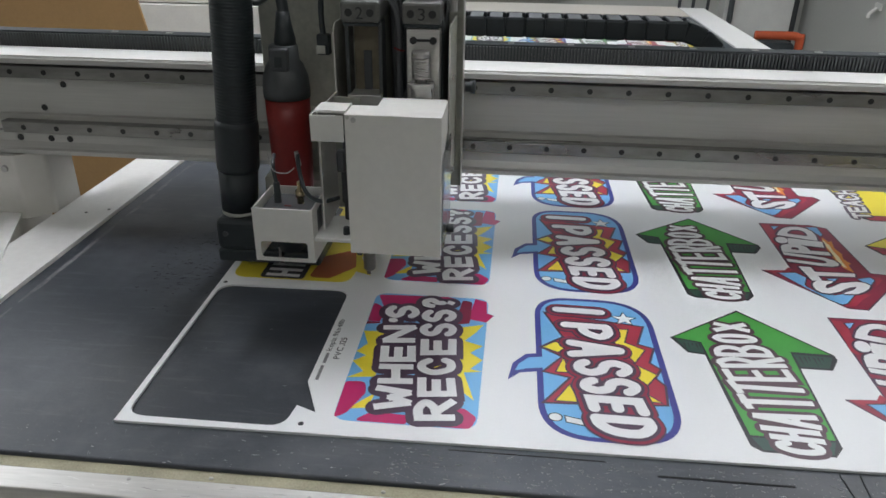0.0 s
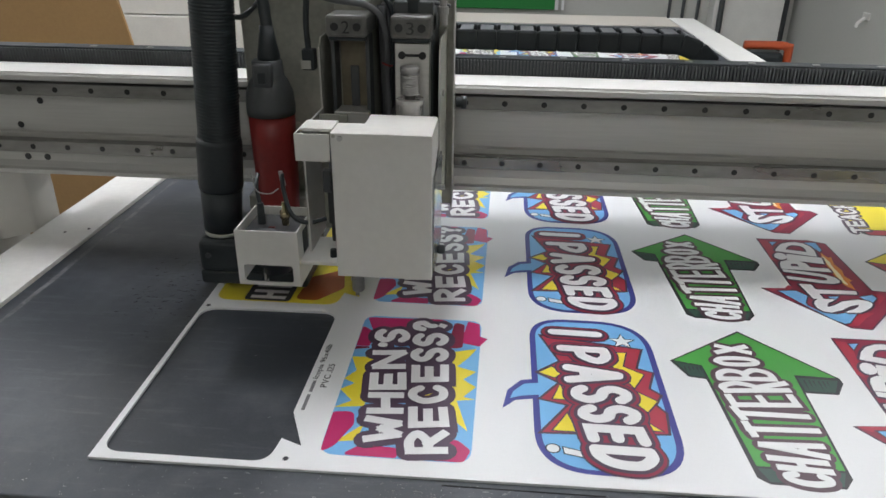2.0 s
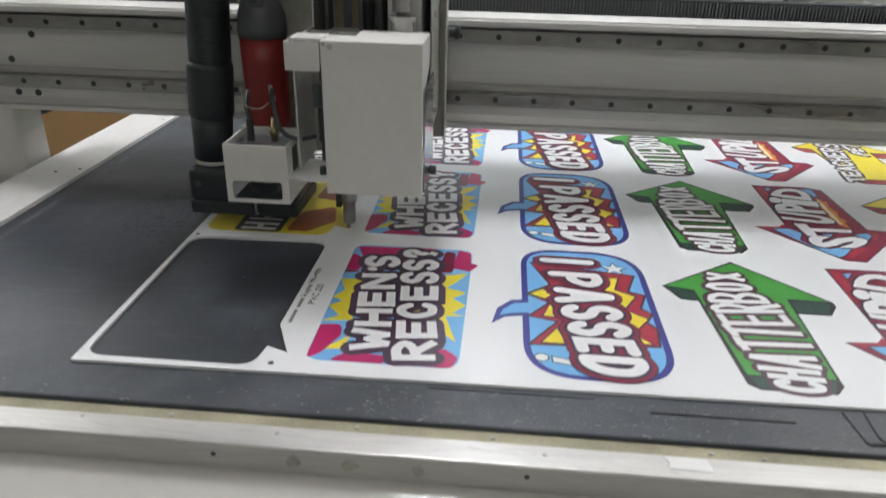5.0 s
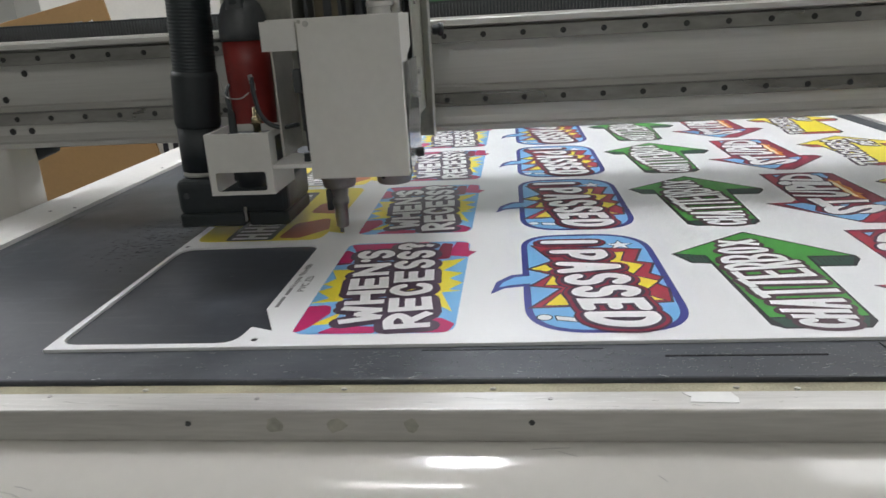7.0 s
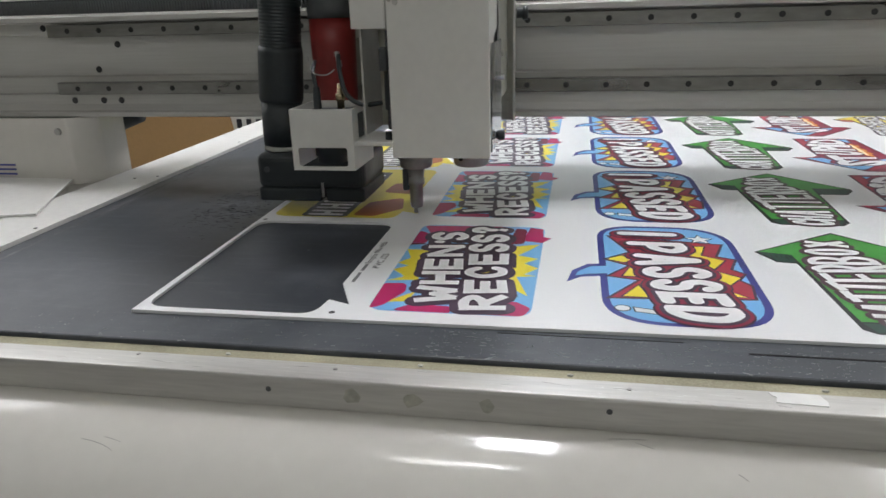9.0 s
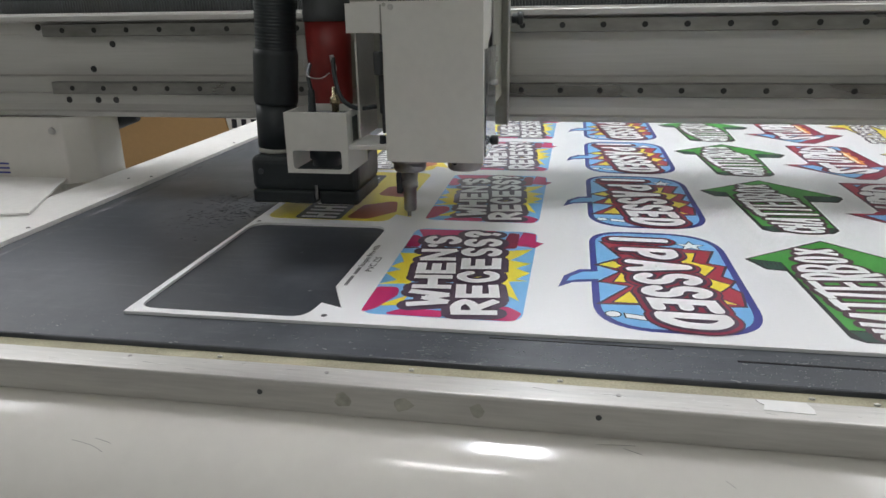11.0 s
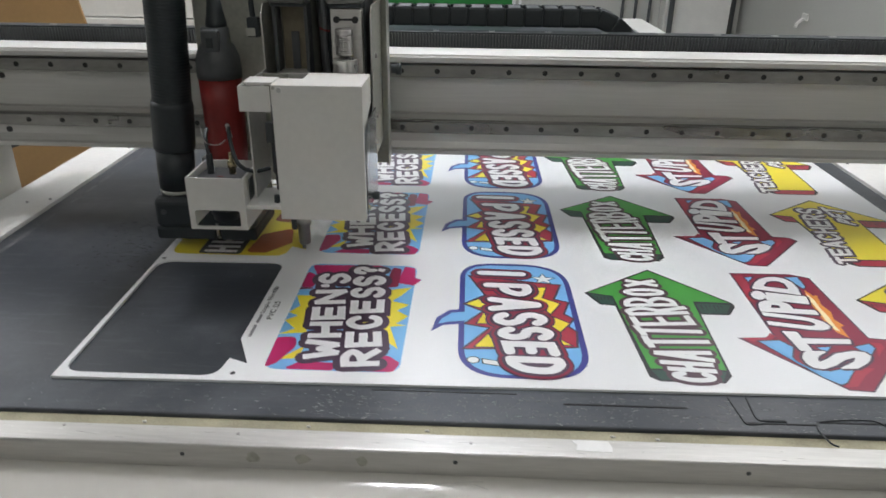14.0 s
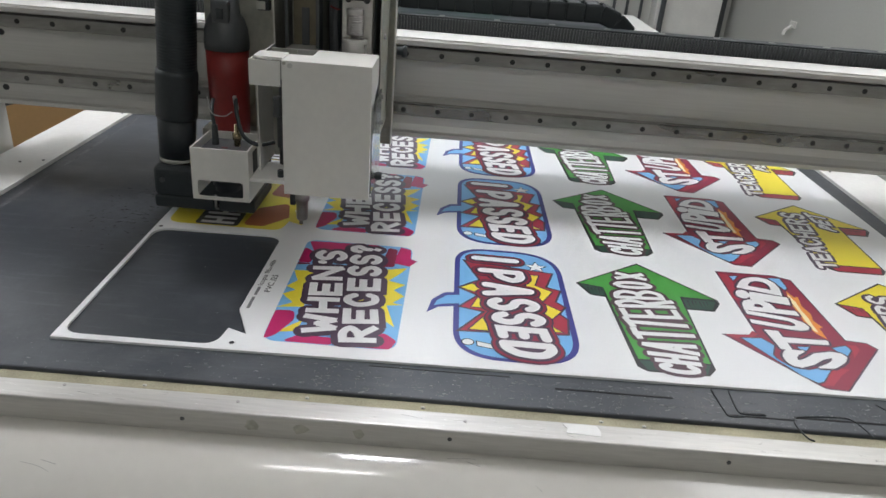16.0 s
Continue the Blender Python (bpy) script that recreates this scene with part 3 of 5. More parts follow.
def recess_layers():
    body = rounded([(0.2295, 0.026), (0.387, 0.026), (0.3885, 0.247), (0.398, 0.262), (0.3885, 0.268), (0.3885, 0.306), (0.2285, 0.306)], [0.018, 0.02, 0, 0, 0, 0.02, 0.018])
    yl = [[(0.229, 0.205), (0.262, 0.207), (0.264, 0.160), (0.262, 0.108), (0.2285, 0.103), (0.246, 0.117), (0.2285, 0.137), (0.243, 0.150), (0.2288, 0.158), (0.240, 0.176)], [(0.242, 0.046), (0.268, 0.078), (0.264, 0.05)],
          [(0.350, 0.226), (0.385, 0.238), (0.374, 0.215), (0.362, 0.196), (0.386, 0.187), (0.371, 0.170), (0.387, 0.156), (0.373, 0.136), (0.387, 0.132), (0.366, 0.128), (0.381, 0.076), (0.350, 0.108)]]
    magenta = [rounded([(0.2302, 0.0275), (0.2295, 0.095), (0.253, 0.098), (0.257, 0.076), (0.243, 0.040)], [0.008, 0.004, 0.01, 0.012, 0.02]), rounded([(0.252, 0.0268), (0.311, 0.0268), (0.309, 0.042), (0.27, 0.044)], 0.004),
               rounded([(0.322, 0.0268), (0.380, 0.0268), (0.3865, 0.046), (0.37, 0.062), (0.345, 0.05)], 0.008), rounded([(0.232, 0.301), (0.331, 0.3055), (0.346, 0.30), (0.30, 0.275), (0.245, 0.268)], 0.004),
               [(0.366, 0.249), (0.3875, 0.2435), (0.3975, 0.262), (0.3875, 0.267), (0.386, 0.298), (0.37, 0.3045), (0.366, 0.274)], rounded([(0.2292, 0.23), (0.246, 0.23), (0.25, 0.262), (0.2292, 0.28)], 0.004)]
    dark = [rounded([(0.346, 0.234), (0.366, 0.238), (0.366, 0.295), (0.352, 0.300)], 0.006), [(0.2292, 0.222), (0.2475, 0.226), (0.246, 0.229), (0.2292, 0.229)]]
    lines = [("W", [(0.313, 0.050), (0.309, 0.094), (0.266, 0.090), (0.270, 0.046)]), ("H", [(0.310, 0.098), (0.305, 0.137), (0.261, 0.133), (0.266, 0.094)]), ("E", [(0.306, 0.142), (0.302, 0.178), (0.257, 0.173), (0.262, 0.137)]),
             ("N", [(0.301, 0.183), (0.297, 0.224), (0.252, 0.219), (0.258, 0.179)]), ("'", [(0.270, 0.229), (0.269, 0.240), (0.256, 0.238), (0.258, 0.228)]), ("S", [(0.297, 0.242), (0.293, 0.275), (0.248, 0.270), (0.251, 0.239)]),
             ("R", [(0.365, 0.037), (0.361, 0.074), (0.314, 0.069), (0.318, 0.032)]), ("E", [(0.361, 0.079), (0.357, 0.116), (0.312, 0.111), (0.316, 0.074)]), ("C", [(0.356, 0.121), (0.353, 0.156), (0.308, 0.150), (0.312, 0.116)]), ("E", [(0.354, 0.161), (0.351, 0.199), (0.305, 0.193), (0.309, 0.156)]),
             ("S", [(0.351, 0.203), (0.348, 0.235), (0.301, 0.229), (0.304, 0.199)]), ("S", [(0.348, 0.239), (0.344, 0.270), (0.299, 0.264), (0.302, 0.233)]), ("?", [(0.343, 0.274), (0.341, 0.301), (0.296, 0.296), (0.299, 0.270)])]
    layers = [("bubble", bm_flat([body], 0.0002), INK_BLUE), *pieces("burst", yl, 0.0004, INK_YELLOW), *pieces("patch", magenta, 0.0006, INK_MAGENTA), *pieces("shade", dark, 0.0008, INK_MAROON)]
    return layers + [("spark", bm_flat([[(0.3275, 0.1320), (0.3330, 0.1335), (0.3372, 0.1385), (0.3330, 0.1362)]], 0.0027), INK_YELLOW)] + penned(lines, 0.0030, 0.0054, [(0.0006, 0.0086, INK_DARK)])


def passed_layers():
    body = [(0.4535, 0.022), (0.6105, 0.022), (0.6095, 0.3225), (0.4525, 0.3225)]
    outer = rounded(body, [0.062, 0.062, 0.07, 0.05], 10)
    tail = [(0.459, 0.180), (0.440, 0.176), (0.424, 0.155), (0.4185, 0.120), (0.433, 0.136), (0.459, 0.142)]
    inner = rounded([(0.4610, 0.0285), (0.6025, 0.0285), (0.602, 0.316), (0.4600, 0.316)], [0.055, 0.055, 0.062, 0.043], 10)
    tail_in = [(0.466, 0.173), (0.444, 0.169), (0.431, 0.153), (0.427, 0.139), (0.440, 0.145), (0.466, 0.150)]
    zig = [(0.468, 0.278), (0.52, 0.268), (0.594, 0.256), (0.581, 0.213), (0.600, 0.205), (0.590, 0.173), (0.6015, 0.161), (0.592, 0.142), (0.6015, 0.128), (0.598, 0.093), (0.57, 0.09), (0.53, 0.045), (0.50, 0.085), (0.462, 0.083), (0.495, 0.133), (0.463, 0.142), (0.487, 0.175), (0.461, 0.194), (0.49, 0.22)]
    gold = [[(0.556, 0.246), (0.574, 0.247), (0.566, 0.216), (0.589, 0.201), (0.574, 0.173), (0.566, 0.189), (0.552, 0.22)], [(0.574, 0.166), (0.596, 0.149), (0.582, 0.128), (0.570, 0.145)], [(0.4625, 0.194), (0.478, 0.207), (0.495, 0.195), (0.48, 0.185)], [(0.486, 0.17), (0.494, 0.143), (0.477, 0.143)], [(0.491, 0.117), (0.499, 0.087), (0.474, 0.087)], [(0.578, 0.11), (0.592, 0.096), (0.575, 0.097)], [(0.515, 0.274), (0.53, 0.279), (0.532, 0.271)]]
    white = [star(0.573, 0.274, 0.0065, 0.016, 5, 0.3), star(0.472, 0.0575, 0.0062, 0.0062, 6, 0.0, 1.1, 1.0), [(0.483, 0.060), (0.507, 0.054), (0.506, 0.046), (0.484, 0.051)]]
    lines = [("I", [(0.476, 0.296), (0.476, 0.279), (0.549, 0.277), (0.550, 0.294)]), ("P", [(0.485, 0.256), (0.488, 0.219), (0.556, 0.215), (0.552, 0.255)]), ("A", [(0.490, 0.213), (0.493, 0.173), (0.563, 0.177), (0.563, 0.211)]),
             ("S", [(0.497, 0.171), (0.500, 0.136), (0.569, 0.139), (0.566, 0.173)]), ("S", [(0.503, 0.134), (0.505, 0.102), (0.573, 0.102), (0.570, 0.136)]), ("E", [(0.506, 0.099), (0.511, 0.069), (0.578, 0.067), (0.573, 0.100)]), ("D", [(0.509, 0.066), (0.515, 0.032), (0.579, 0.030), (0.579, 0.066)])]
    return [("bubble", bm_flat([outer, tail], 0.0002), INK_NAVY), ("bubble_fill", bm_flat([inner, tail_in], 0.0004), INK_BLUE), ("zigzag_line", bm_flat([grown(zig, 0.003)], 0.0006), INK_DARK), ("zigzag", bm_flat([zig], 0.0007), INK_RED),
            *pieces("burst_line", [grown(g, 0.002) for g in gold], 0.0008, INK_DARK), *pieces("burst", gold, 0.0010, INK_YELLOW), *pieces("star_line", [grown(w, 0.0014) for w in white], 0.0008, INK_BLACK), *pieces("star", white, 0.0010, INK_WHITE)] \
        + penned(lines, 0.0044, 0.0068, [(0.0012, 0.0098, INK_DARK), (0.0022, 0.0078, INK_WINE), (0.0032, 0.0042, INK_DARK)], None)


def arrow_layers(dx, top, side, halo, lines):
    """A raised arrow sign that points away from the front; dx shifts it along the sheet."""
    head = [(0.6275, 0.236), (0.732, 0.316), (0.826, 0.217), (0.826, 0.206), (0.812, 0.183), (0.774, 0.183), (0.7685, 0.04), (0.757, 0.0255), (0.684, 0.0255), (0.6735, 0.034), (0.664, 0.200), (0.6435, 0.203)]
    face = [(0.632, 0.237), (0.7315, 0.3115), (0.822, 0.2175), (0.773, 0.219), (0.766, 0.052), (0.678, 0.051), (0.6655, 0.229)]
    ledge = [[(0.6335, 0.234), (0.665, 0.226), (0.664, 0.204), (0.646, 0.206)], [(0.775, 0.214), (0.822, 0.212), (0.81, 0.187), (0.7755, 0.187)], [(0.678, 0.048), (0.765, 0.049), (0.756, 0.029), (0.685, 0.029)]]
    nudge = lambda pts: [(x + dx, y) for x, y in pts]  # noqa: E731
    layers = [("outline", bm_flat([nudge(head)], 0.0002), INK_BLACK), ("face", bm_flat([nudge(face)], 0.0004), top), *pieces("ledge", [nudge(p) for p in ledge], 0.0004, side),
              *pieces("hatch", [nudge([(x, 0.209), (x + 0.0022, 0.2095), (x + 0.0005, 0.186 + 0.006 * (k % 3))]) for k, x in enumerate((0.780, 0.786, 0.791, 0.797, 0.802, 0.807))] + [nudge([(x, 0.225), (x + 0.0020, 0.225), (x + 0.0015, 0.208 + 0.004 * (k % 3))]) for k, x in enumerate((0.642, 0.647, 0.652, 0.657, 0.661))], 0.0006, INK_BLACK)]
    letters = [pair for text, quad in lines for pair in spaced(text, nudge(quad))]
    return layers + (penned(letters, 0.0020, 0.0036, [(0.0008, 0.0052, halo)], 0.95) if letters else [])


def spelt(lines, z, spread, m_halo, bold, fat, apart=1.0):
    """Hand-drawn lettering: each letter laid into its own quad, the dark halo under it."""
    def closed(q):
        # pulls the letter together along the reading direction
        a, b, c, d = [Vector(p) for p in q]
        low, high = (a + b) / 2, (c + d) / 2
        return [low + (a - low) * apart, low + (b - low) * apart, high + (c - high) * apart, high + (d - high) * apart]
    lines = [(ch, closed(q)) for ch, q in lines]
    halos = [("shadow", bm_text(ch, quad, z + 0.00004 * k, 0.03, spread, 14), m_halo) for k, (ch, quad) in enumerate(lines)]
    return halos + [("letter", bm_text(ch, quad, z + 0.0008 + 0.00002 * k, bold, fat, 10), INK_WHITE) for k, (ch, quad) in enumerate(lines)]


def stupid_layers():
    out = [(0.852, 0.312), (0.940, 0.313), (0.965, 0.302), (0.969, 0.135), (0.995, 0.132), (1.004, 0.118), (0.918, 0.017), (0.891, 0.019), (0.803, 0.126), (0.85, 0.130)]
    red = grown(out, -0.0022)
    blue = [[(0.827, 0.119), (0.853, 0.122), (0.864, 0.107), (0.854, 0.085), (0.856, 0.069), (0.872, 0.058), (0.887, 0.056), (0.923, 0.07), (0.895, 0.034), (0.887, 0.03), (0.873, 0.043)],
            [(0.93, 0.302), (0.948, 0.303), (0.947, 0.273), (0.942, 0.267), (0.937, 0.281)],
            [(0.941, 0.112), (0.962, 0.12), (0.964, 0.11), (0.953, 0.096), (0.946, 0.101)],
            [(0.894, 0.108), (0.91, 0.11), (0.903, 0.101), (0.897, 0.1)],
            [(0.87, 0.298), (0.882, 0.3), (0.871, 0.285)]]
    fire = [(0.942, 0.263), (0.947, 0.245), (0.953, 0.248), (0.947, 0.22), (0.951, 0.199), (0.946, 0.18), (0.952, 0.164), (0.946, 0.16), (0.944, 0.133), (0.934, 0.147), (0.931, 0.174), (0.933, 0.203), (0.934, 0.234)]
    hot = [(0.94, 0.253), (0.943, 0.231), (0.941, 0.208), (0.942, 0.187), (0.94, 0.167), (0.94, 0.149), (0.935, 0.152), (0.934, 0.177), (0.936, 0.207), (0.936, 0.235)]
    pink = [[(0.855, 0.304), (0.868, 0.303), (0.869, 0.28), (0.863, 0.251), (0.858, 0.221), (0.851, 0.228), (0.854, 0.261)],
            [(0.808, 0.126), (0.839, 0.128), (0.848, 0.14), (0.853, 0.132), (0.842, 0.123), (0.826, 0.121), (0.821, 0.117)],
            [(0.946, 0.123), (0.977, 0.123), (0.977, 0.113), (0.959, 0.091), (0.968, 0.117), (0.96, 0.123)],
            [(0.888, 0.025), (0.923, 0.066), (0.941, 0.065), (0.924, 0.05), (0.904, 0.027)]]
    lines = [("S", [(0.924, 0.061), (0.963, 0.104), (0.871, 0.104), (0.861, 0.056)]),
             ("T", [(0.934, 0.103), (0.946, 0.144), (0.866, 0.147), (0.871, 0.096)]),
             ("U", [(0.929, 0.143), (0.933, 0.18), (0.858, 0.195), (0.855, 0.158)]),
             ("P", [(0.93, 0.188), (0.93, 0.227), (0.864, 0.23), (0.857, 0.193)]),
             ("i", [(0.929, 0.217), (0.935, 0.244), (0.866, 0.257), (0.857, 0.229)]),
             ("D", [(0.928, 0.242), (0.939, 0.302), (0.893, 0.305), (0.868, 0.259)])]
    return [("outline", bm_flat([out], 0.0002), INK_DARK), ("arrow", bm_flat([red], 0.0004), INK_WINE), *pieces("patch", pink, 0.0006, INK_RED), *pieces("panel_line", [grown(b, 0.002) for b in blue], 0.0007, INK_DARK), *pieces("panel", blue, 0.0009, INK_BLUE), ("flame", bm_flat([fire], 0.0007), INK_ORANGE), ("flame_core", bm_flat([hot], 0.0009), INK_CREAM)] + spelt(lines, 0.0011, 0.0046, INK_DARK, 0.03, 0.0013, 0.86)


def caption_layers():
    """The print that stands in the column of the cut-out, where it is not cut yet."""
    body = HOLE_OUTLINE
    black = [rounded(rect(0.045, 0.112, 0.012, 0.285), 0.008)]
    bars = [rect(0.053, 0.104, 0.018 + k * 0.017, 0.0265 + k * 0.017) for k in range(15)] + [rect(0.074, 0.083, 0.0265 + k * 0.034, 0.035 + k * 0.034) for k in range(7)]
    warm = [rounded([(0.118, 0.02), (0.15, 0.02), (0.182, 0.06), (0.17, 0.12), (0.125, 0.09)], 0.01), rounded([(0.13, 0.15), (0.18, 0.14), (0.182, 0.2), (0.135, 0.21)], 0.012)]
    return [("bubble", bm_flat([body], 0.0002), INK_YELLOW), *pieces("patch", warm, 0.0004, INK_BRICK), *pieces("panel", black, 0.0006, INK_BLACK), *pieces("text_bar", bars, 0.0008, INK_WHITE)]


CHATTERBOX = [("C", [(0.745, 0.024), (0.752, 0.044), (0.699, 0.047), (0.702, 0.027)]), ("H", [(0.752, 0.044), (0.756, 0.065), (0.69, 0.069), (0.699, 0.047)]), ("A", [(0.757, 0.066), (0.761, 0.092), (0.689, 0.096), (0.69, 0.073)]), ("T", [(0.762, 0.102), (0.765, 0.124), (0.681, 0.123), (0.686, 0.095)]), ("T", [(0.761, 0.127), (0.762, 0.147), (0.677, 0.15), (0.682, 0.123)]), ("E", [(0.759, 0.153), (0.758, 0.179), (0.676, 0.171), (0.68, 0.147)]), ("R", [(0.76, 0.182), (0.757, 0.203), (0.675, 0.197), (0.677, 0.172)]), ("B", [(0.752, 0.203), (0.744, 0.229), (0.679, 0.225), (0.676, 0.197)]), ("O", [(0.743, 0.232), (0.736, 0.254), (0.683, 0.251), (0.681, 0.228)]), ("X", [(0.736, 0.259), (0.733, 0.28), (0.693, 0.28), (0.686, 0.255)])]


def sheet():
    root = bm_object("plastic_sheet", bm_sheet(), PVC)
    tagged(root, "white plastic sheet printed with rows of comic speech-bubble signs", "printed sheet")
    kinds = [("caption_print", caption_layers(), "yellow speech bubble print with black panel"),
             ("bubble_print", recess_layers(), "magenta and blue print reading WHEN'S RECESS?"),
             ("bubble_print", passed_layers(), "blue rounded bubble print reading I PASSED!"),
             ("arrow_print", arrow_layers(0.0, INK_GREEN, INK_DEEP, INK_DARK, [])+ penned(CHATTERBOX, 0.0020, 0.0044, [(0.0008, 0.0058, INK_PLUM)], 0.95), "green raised arrow print reading CHATTERBOX"),
             ("arrow_print", stupid_layers(), "red and blue arrow print reading STUPID"),
             ("arrow_print", arrow_layers(0.3735, INK_YELLOW, INK_RED, INK_DARK, [("TEACHERS", [(0.690, 0.034), (0.7305, 0.270), (0.687, 0.273), (0.658, 0.030)]), ("PET", [(0.7605, 0.189), (0.7705, 0.268), (0.734, 0.281), (0.7385, 0.205)])]), "yellow raised arrow print reading TEACHERS PET")]
    for base, layers, label in kinds:
        data = []
        for name, bm, m in layers:
            for v in bm.verts:
                v.co.z *= 0.4
            me = bpy.data.meshes.new(name)
            bm.to_mesh(me)
            bm.free()
            me.materials.append(m)
            data.append((name, me))
        for row in range(8):
            if row == 0 and base == "caption_print":
                continue
            # the lowest layer is the print itself, the rest lie on it
            bottom = shared(base, data[0][1], root, Matrix.Translation((0, row * ROW, 0)))
            tagged(bottom, label)
            for name, me in data[1:]:
                shared(name, me, bottom)
    # register marks and the job note
    dot = part("register_mark", bm_flat([star(0, 0, 0.0032, 0.0032, 8)], 0.0002), INK_BLACK, root)
    dot.location = (0.198, 0.0155, 0)
    for x, y in ((0.0015, 0.3115),):
        shared("register_mark", dot.data, root, Matrix.Translation((x, y, 0)))
    note = part("job_note", bm_text("1copia 96x48b", [(0.2000, 0.154), (0.2010, 0.229), (0.1918, 0.229), (0.1908, 0.154)], 0.0002, 0.012, plain=True), INK_BLACK, root, "small printed job note")
    part("note_line", bm_text("PVC .125", [(0.2115, 0.138), (0.2120, 0.186), (0.2040, 0.186), (0.2035, 0.138)], 0.0002, 0.012, plain=True), INK_BLACK, note)
    bars = [rect(0.1928, 0.1968, 0.094, 0.123), rect(0.1931, 0.1971, 0.128, 0.150)]
    part("name_bar", bm_flat(bars, 0.0002), mat("grey_print_bar", (0.2, 0.2, 0.21), 0.5, vary=0.3, size=200, fine=600), note)


# ---- gantry ----
BEAM_X0, BEAM_X1 = -0.95, 1.85


def gantry():
    root = thing("gantry", 0.4, 0.6, 0.0, "aluminium gantry beam with two bolted linear rails", "machine gantry")

    def put(name, bm, m, label="", smooth=False):
        return held(part(name, bm, m, root, label, smooth), root)

    put("beam", bm_profile([(0.516, 0.111), (0.512, 0.113), (0.512, 0.119), (0.517, 0.122), (0.522, 0.132), (0.522, 0.148), (0.529, 0.150), (0.529, 0.176), (0.533, 0.179), (0.533, 0.243), (0.529, 0.246), (0.529, 0.263), (0.511, 0.2645), (0.509, 0.266), (0.509, 0.273), (0.511, 0.275), (0.632, 0.275), (0.632, 0.111)], BEAM_X0, BEAM_X1), ALU_MATT, "pale grey aluminium beam profile")
    # the beam's upward face, brightness from above put into a whiter colour
    put("lit_top", bm_box(BEAM_X0, BEAM_X1, 0.513, 0.585, 0.2752, 0.2775), WHITE_RAIL, "beam top in a paler colour for the light it catches")
    rails = {}
    for z in (0.1585, 0.2512):
        rails[z] = put("linear_rail", bm_profile([(0.5285, z - 0.010), (0.5285, z + 0.010), (0.5125, z + 0.010), (0.511, z + 0.009), (0.511, z - 0.009), (0.5125, z - 0.010)], -0.44, 1.75), RAIL_STEEL, "ground steel linear rail")
    # rail bolts
    me = None
    for z in (0.1585, 0.2512):
        for k in range(-14, 23):
            m = Matrix.Translation((0.4065 + 0.0578 * k, 0.5112, z)) @ Matrix.Rotation(radians(90), 4, "X")
            if me is None:
                ob = put("bolt", bm_cyl((0, 0, -0.001), (0, 0, 0.0009), 0.0045, 0.0042, 12), HOLE)
                me = ob.data
                ob.matrix_basis = m
            else:
                ob = shared("bolt", me, root, m)
            nest(ob, rails[z])
    for x, z, y in ((-0.33, 0.228, 0.533), (-0.372, 0.188, 0.533), (-0.42, 0.138, 0.522), (-0.365, 0.138, 0.522), (-0.332, 0.138, 0.522), (-0.46, 0.256, 0.529), (-0.40, 0.256, 0.529)):
        m = Matrix.Translation((x, y, z)) @ Matrix.Rotation(radians(90), 4, "X") @ Matrix.Diagonal((1.25, 1.25, 1, 1))
        held(shared("bolt", me, root, m), root)
    # rack along the beam
    rack = put("rack_bar", bm_box(BEAM_X0, BEAM_X1, 0.594, 0.625, 0.2752, 0.302, 0.001), BLACK, "black toothed drive rack")
    teeth = bmesh.new()
    pitch = 0.0052
    for k in range(int((BEAM_X1 - BEAM_X0) / pitch)):
        x = BEAM_X0 + k * pitch
        bm_box(x, x + pitch * 0.55, 0.588, 0.5945, 0.2765, 0.299, bm=teeth)
    tagged(nest(put("rack_teeth", teeth, DARK_GREY), rack), kind="stuff")
    for k in range(18):
        nest(put("rack_bolt", bm_box(0.43 - 0.7 + k * 0.095, 0.44 - 0.7 + k * 0.095, 0.602, 0.609, 0.302, 0.3032), STEEL), rack)
    # legs
    for name, side in (("left_leg", -1), ("right_leg", 1)):
        a, b, c = (-0.80, -0.394, -0.43) if side < 0 else (1.40, 1.80, 1.43)
        outline = rounded([(a, 0.615), (a, 0.50), (b if side > 0 else c, 0.50), (b, 0.535), (b, 0.615)] if side < 0 else [(b, 0.615), (a, 0.615), (a, 0.535), (c, 0.50), (b, 0.50)], 0.012)
        bm = bmesh.new()
        rings = [[bm.verts.new((p[0], p[1], z)) for p in outline] for z in (-0.004, 0.1106)]
        n = len(outline)
        for k in range(n):
            bm.faces.new((rings[0][k], rings[0][(k + 1) % n], rings[1][(k + 1) % n], rings[1][k]))
        bm.faces.new(rings[0][::-1])
        bm.faces.new(rings[1])
        bmesh.ops.recalc_face_normals(bm, faces=bm.faces)
        put(name, bm, WHITE_GLOSS, "white sheet-metal gantry leg")
        put("leg_foot", bm_box(-0.80, -0.46, 0.51, 0.61, FLOOR, -0.0045, 0.004) if side < 0 else bm_box(1.46, 1.80, 0.51, 0.61, FLOOR, -0.0045, 0.004), WHITE_BOX)
    guard = bmesh.new()
    quad = [(-0.66, 0.499), (-0.437, 0.499), (-0.342, 0.29), (-0.66, 0.20)]
    low, top = [[guard.verts.new((x, y, z)) for x, y in quad] for z in (0.0035, 0.0065)]
    for k in range(4):
        guard.faces.new((low[k], low[(k + 1) % 4], top[(k + 1) % 4], top[k]))
    guard.faces.new(low[::-1])
    guard.faces.new(top)
    bmesh.ops.recalc_face_normals(guard, faces=guard.faces)
    put("leg_guard", guard, WHITE_RAIL, "thin white guard plate at the leg")
    for k in range(3):
        put("stripe", bm_box(-0.64, -0.545, 0.4985, 0.4998, 0.012 + 0.008 * k, 0.015 + 0.008 * k), INK_NAVY, "thin dark blue stripe")
    put("leg_screw", bm_cyl((-0.447, 0.5005, 0.088), (-0.447, 0.496, 0.088), 0.0065, 0.0055, 14), STEEL)
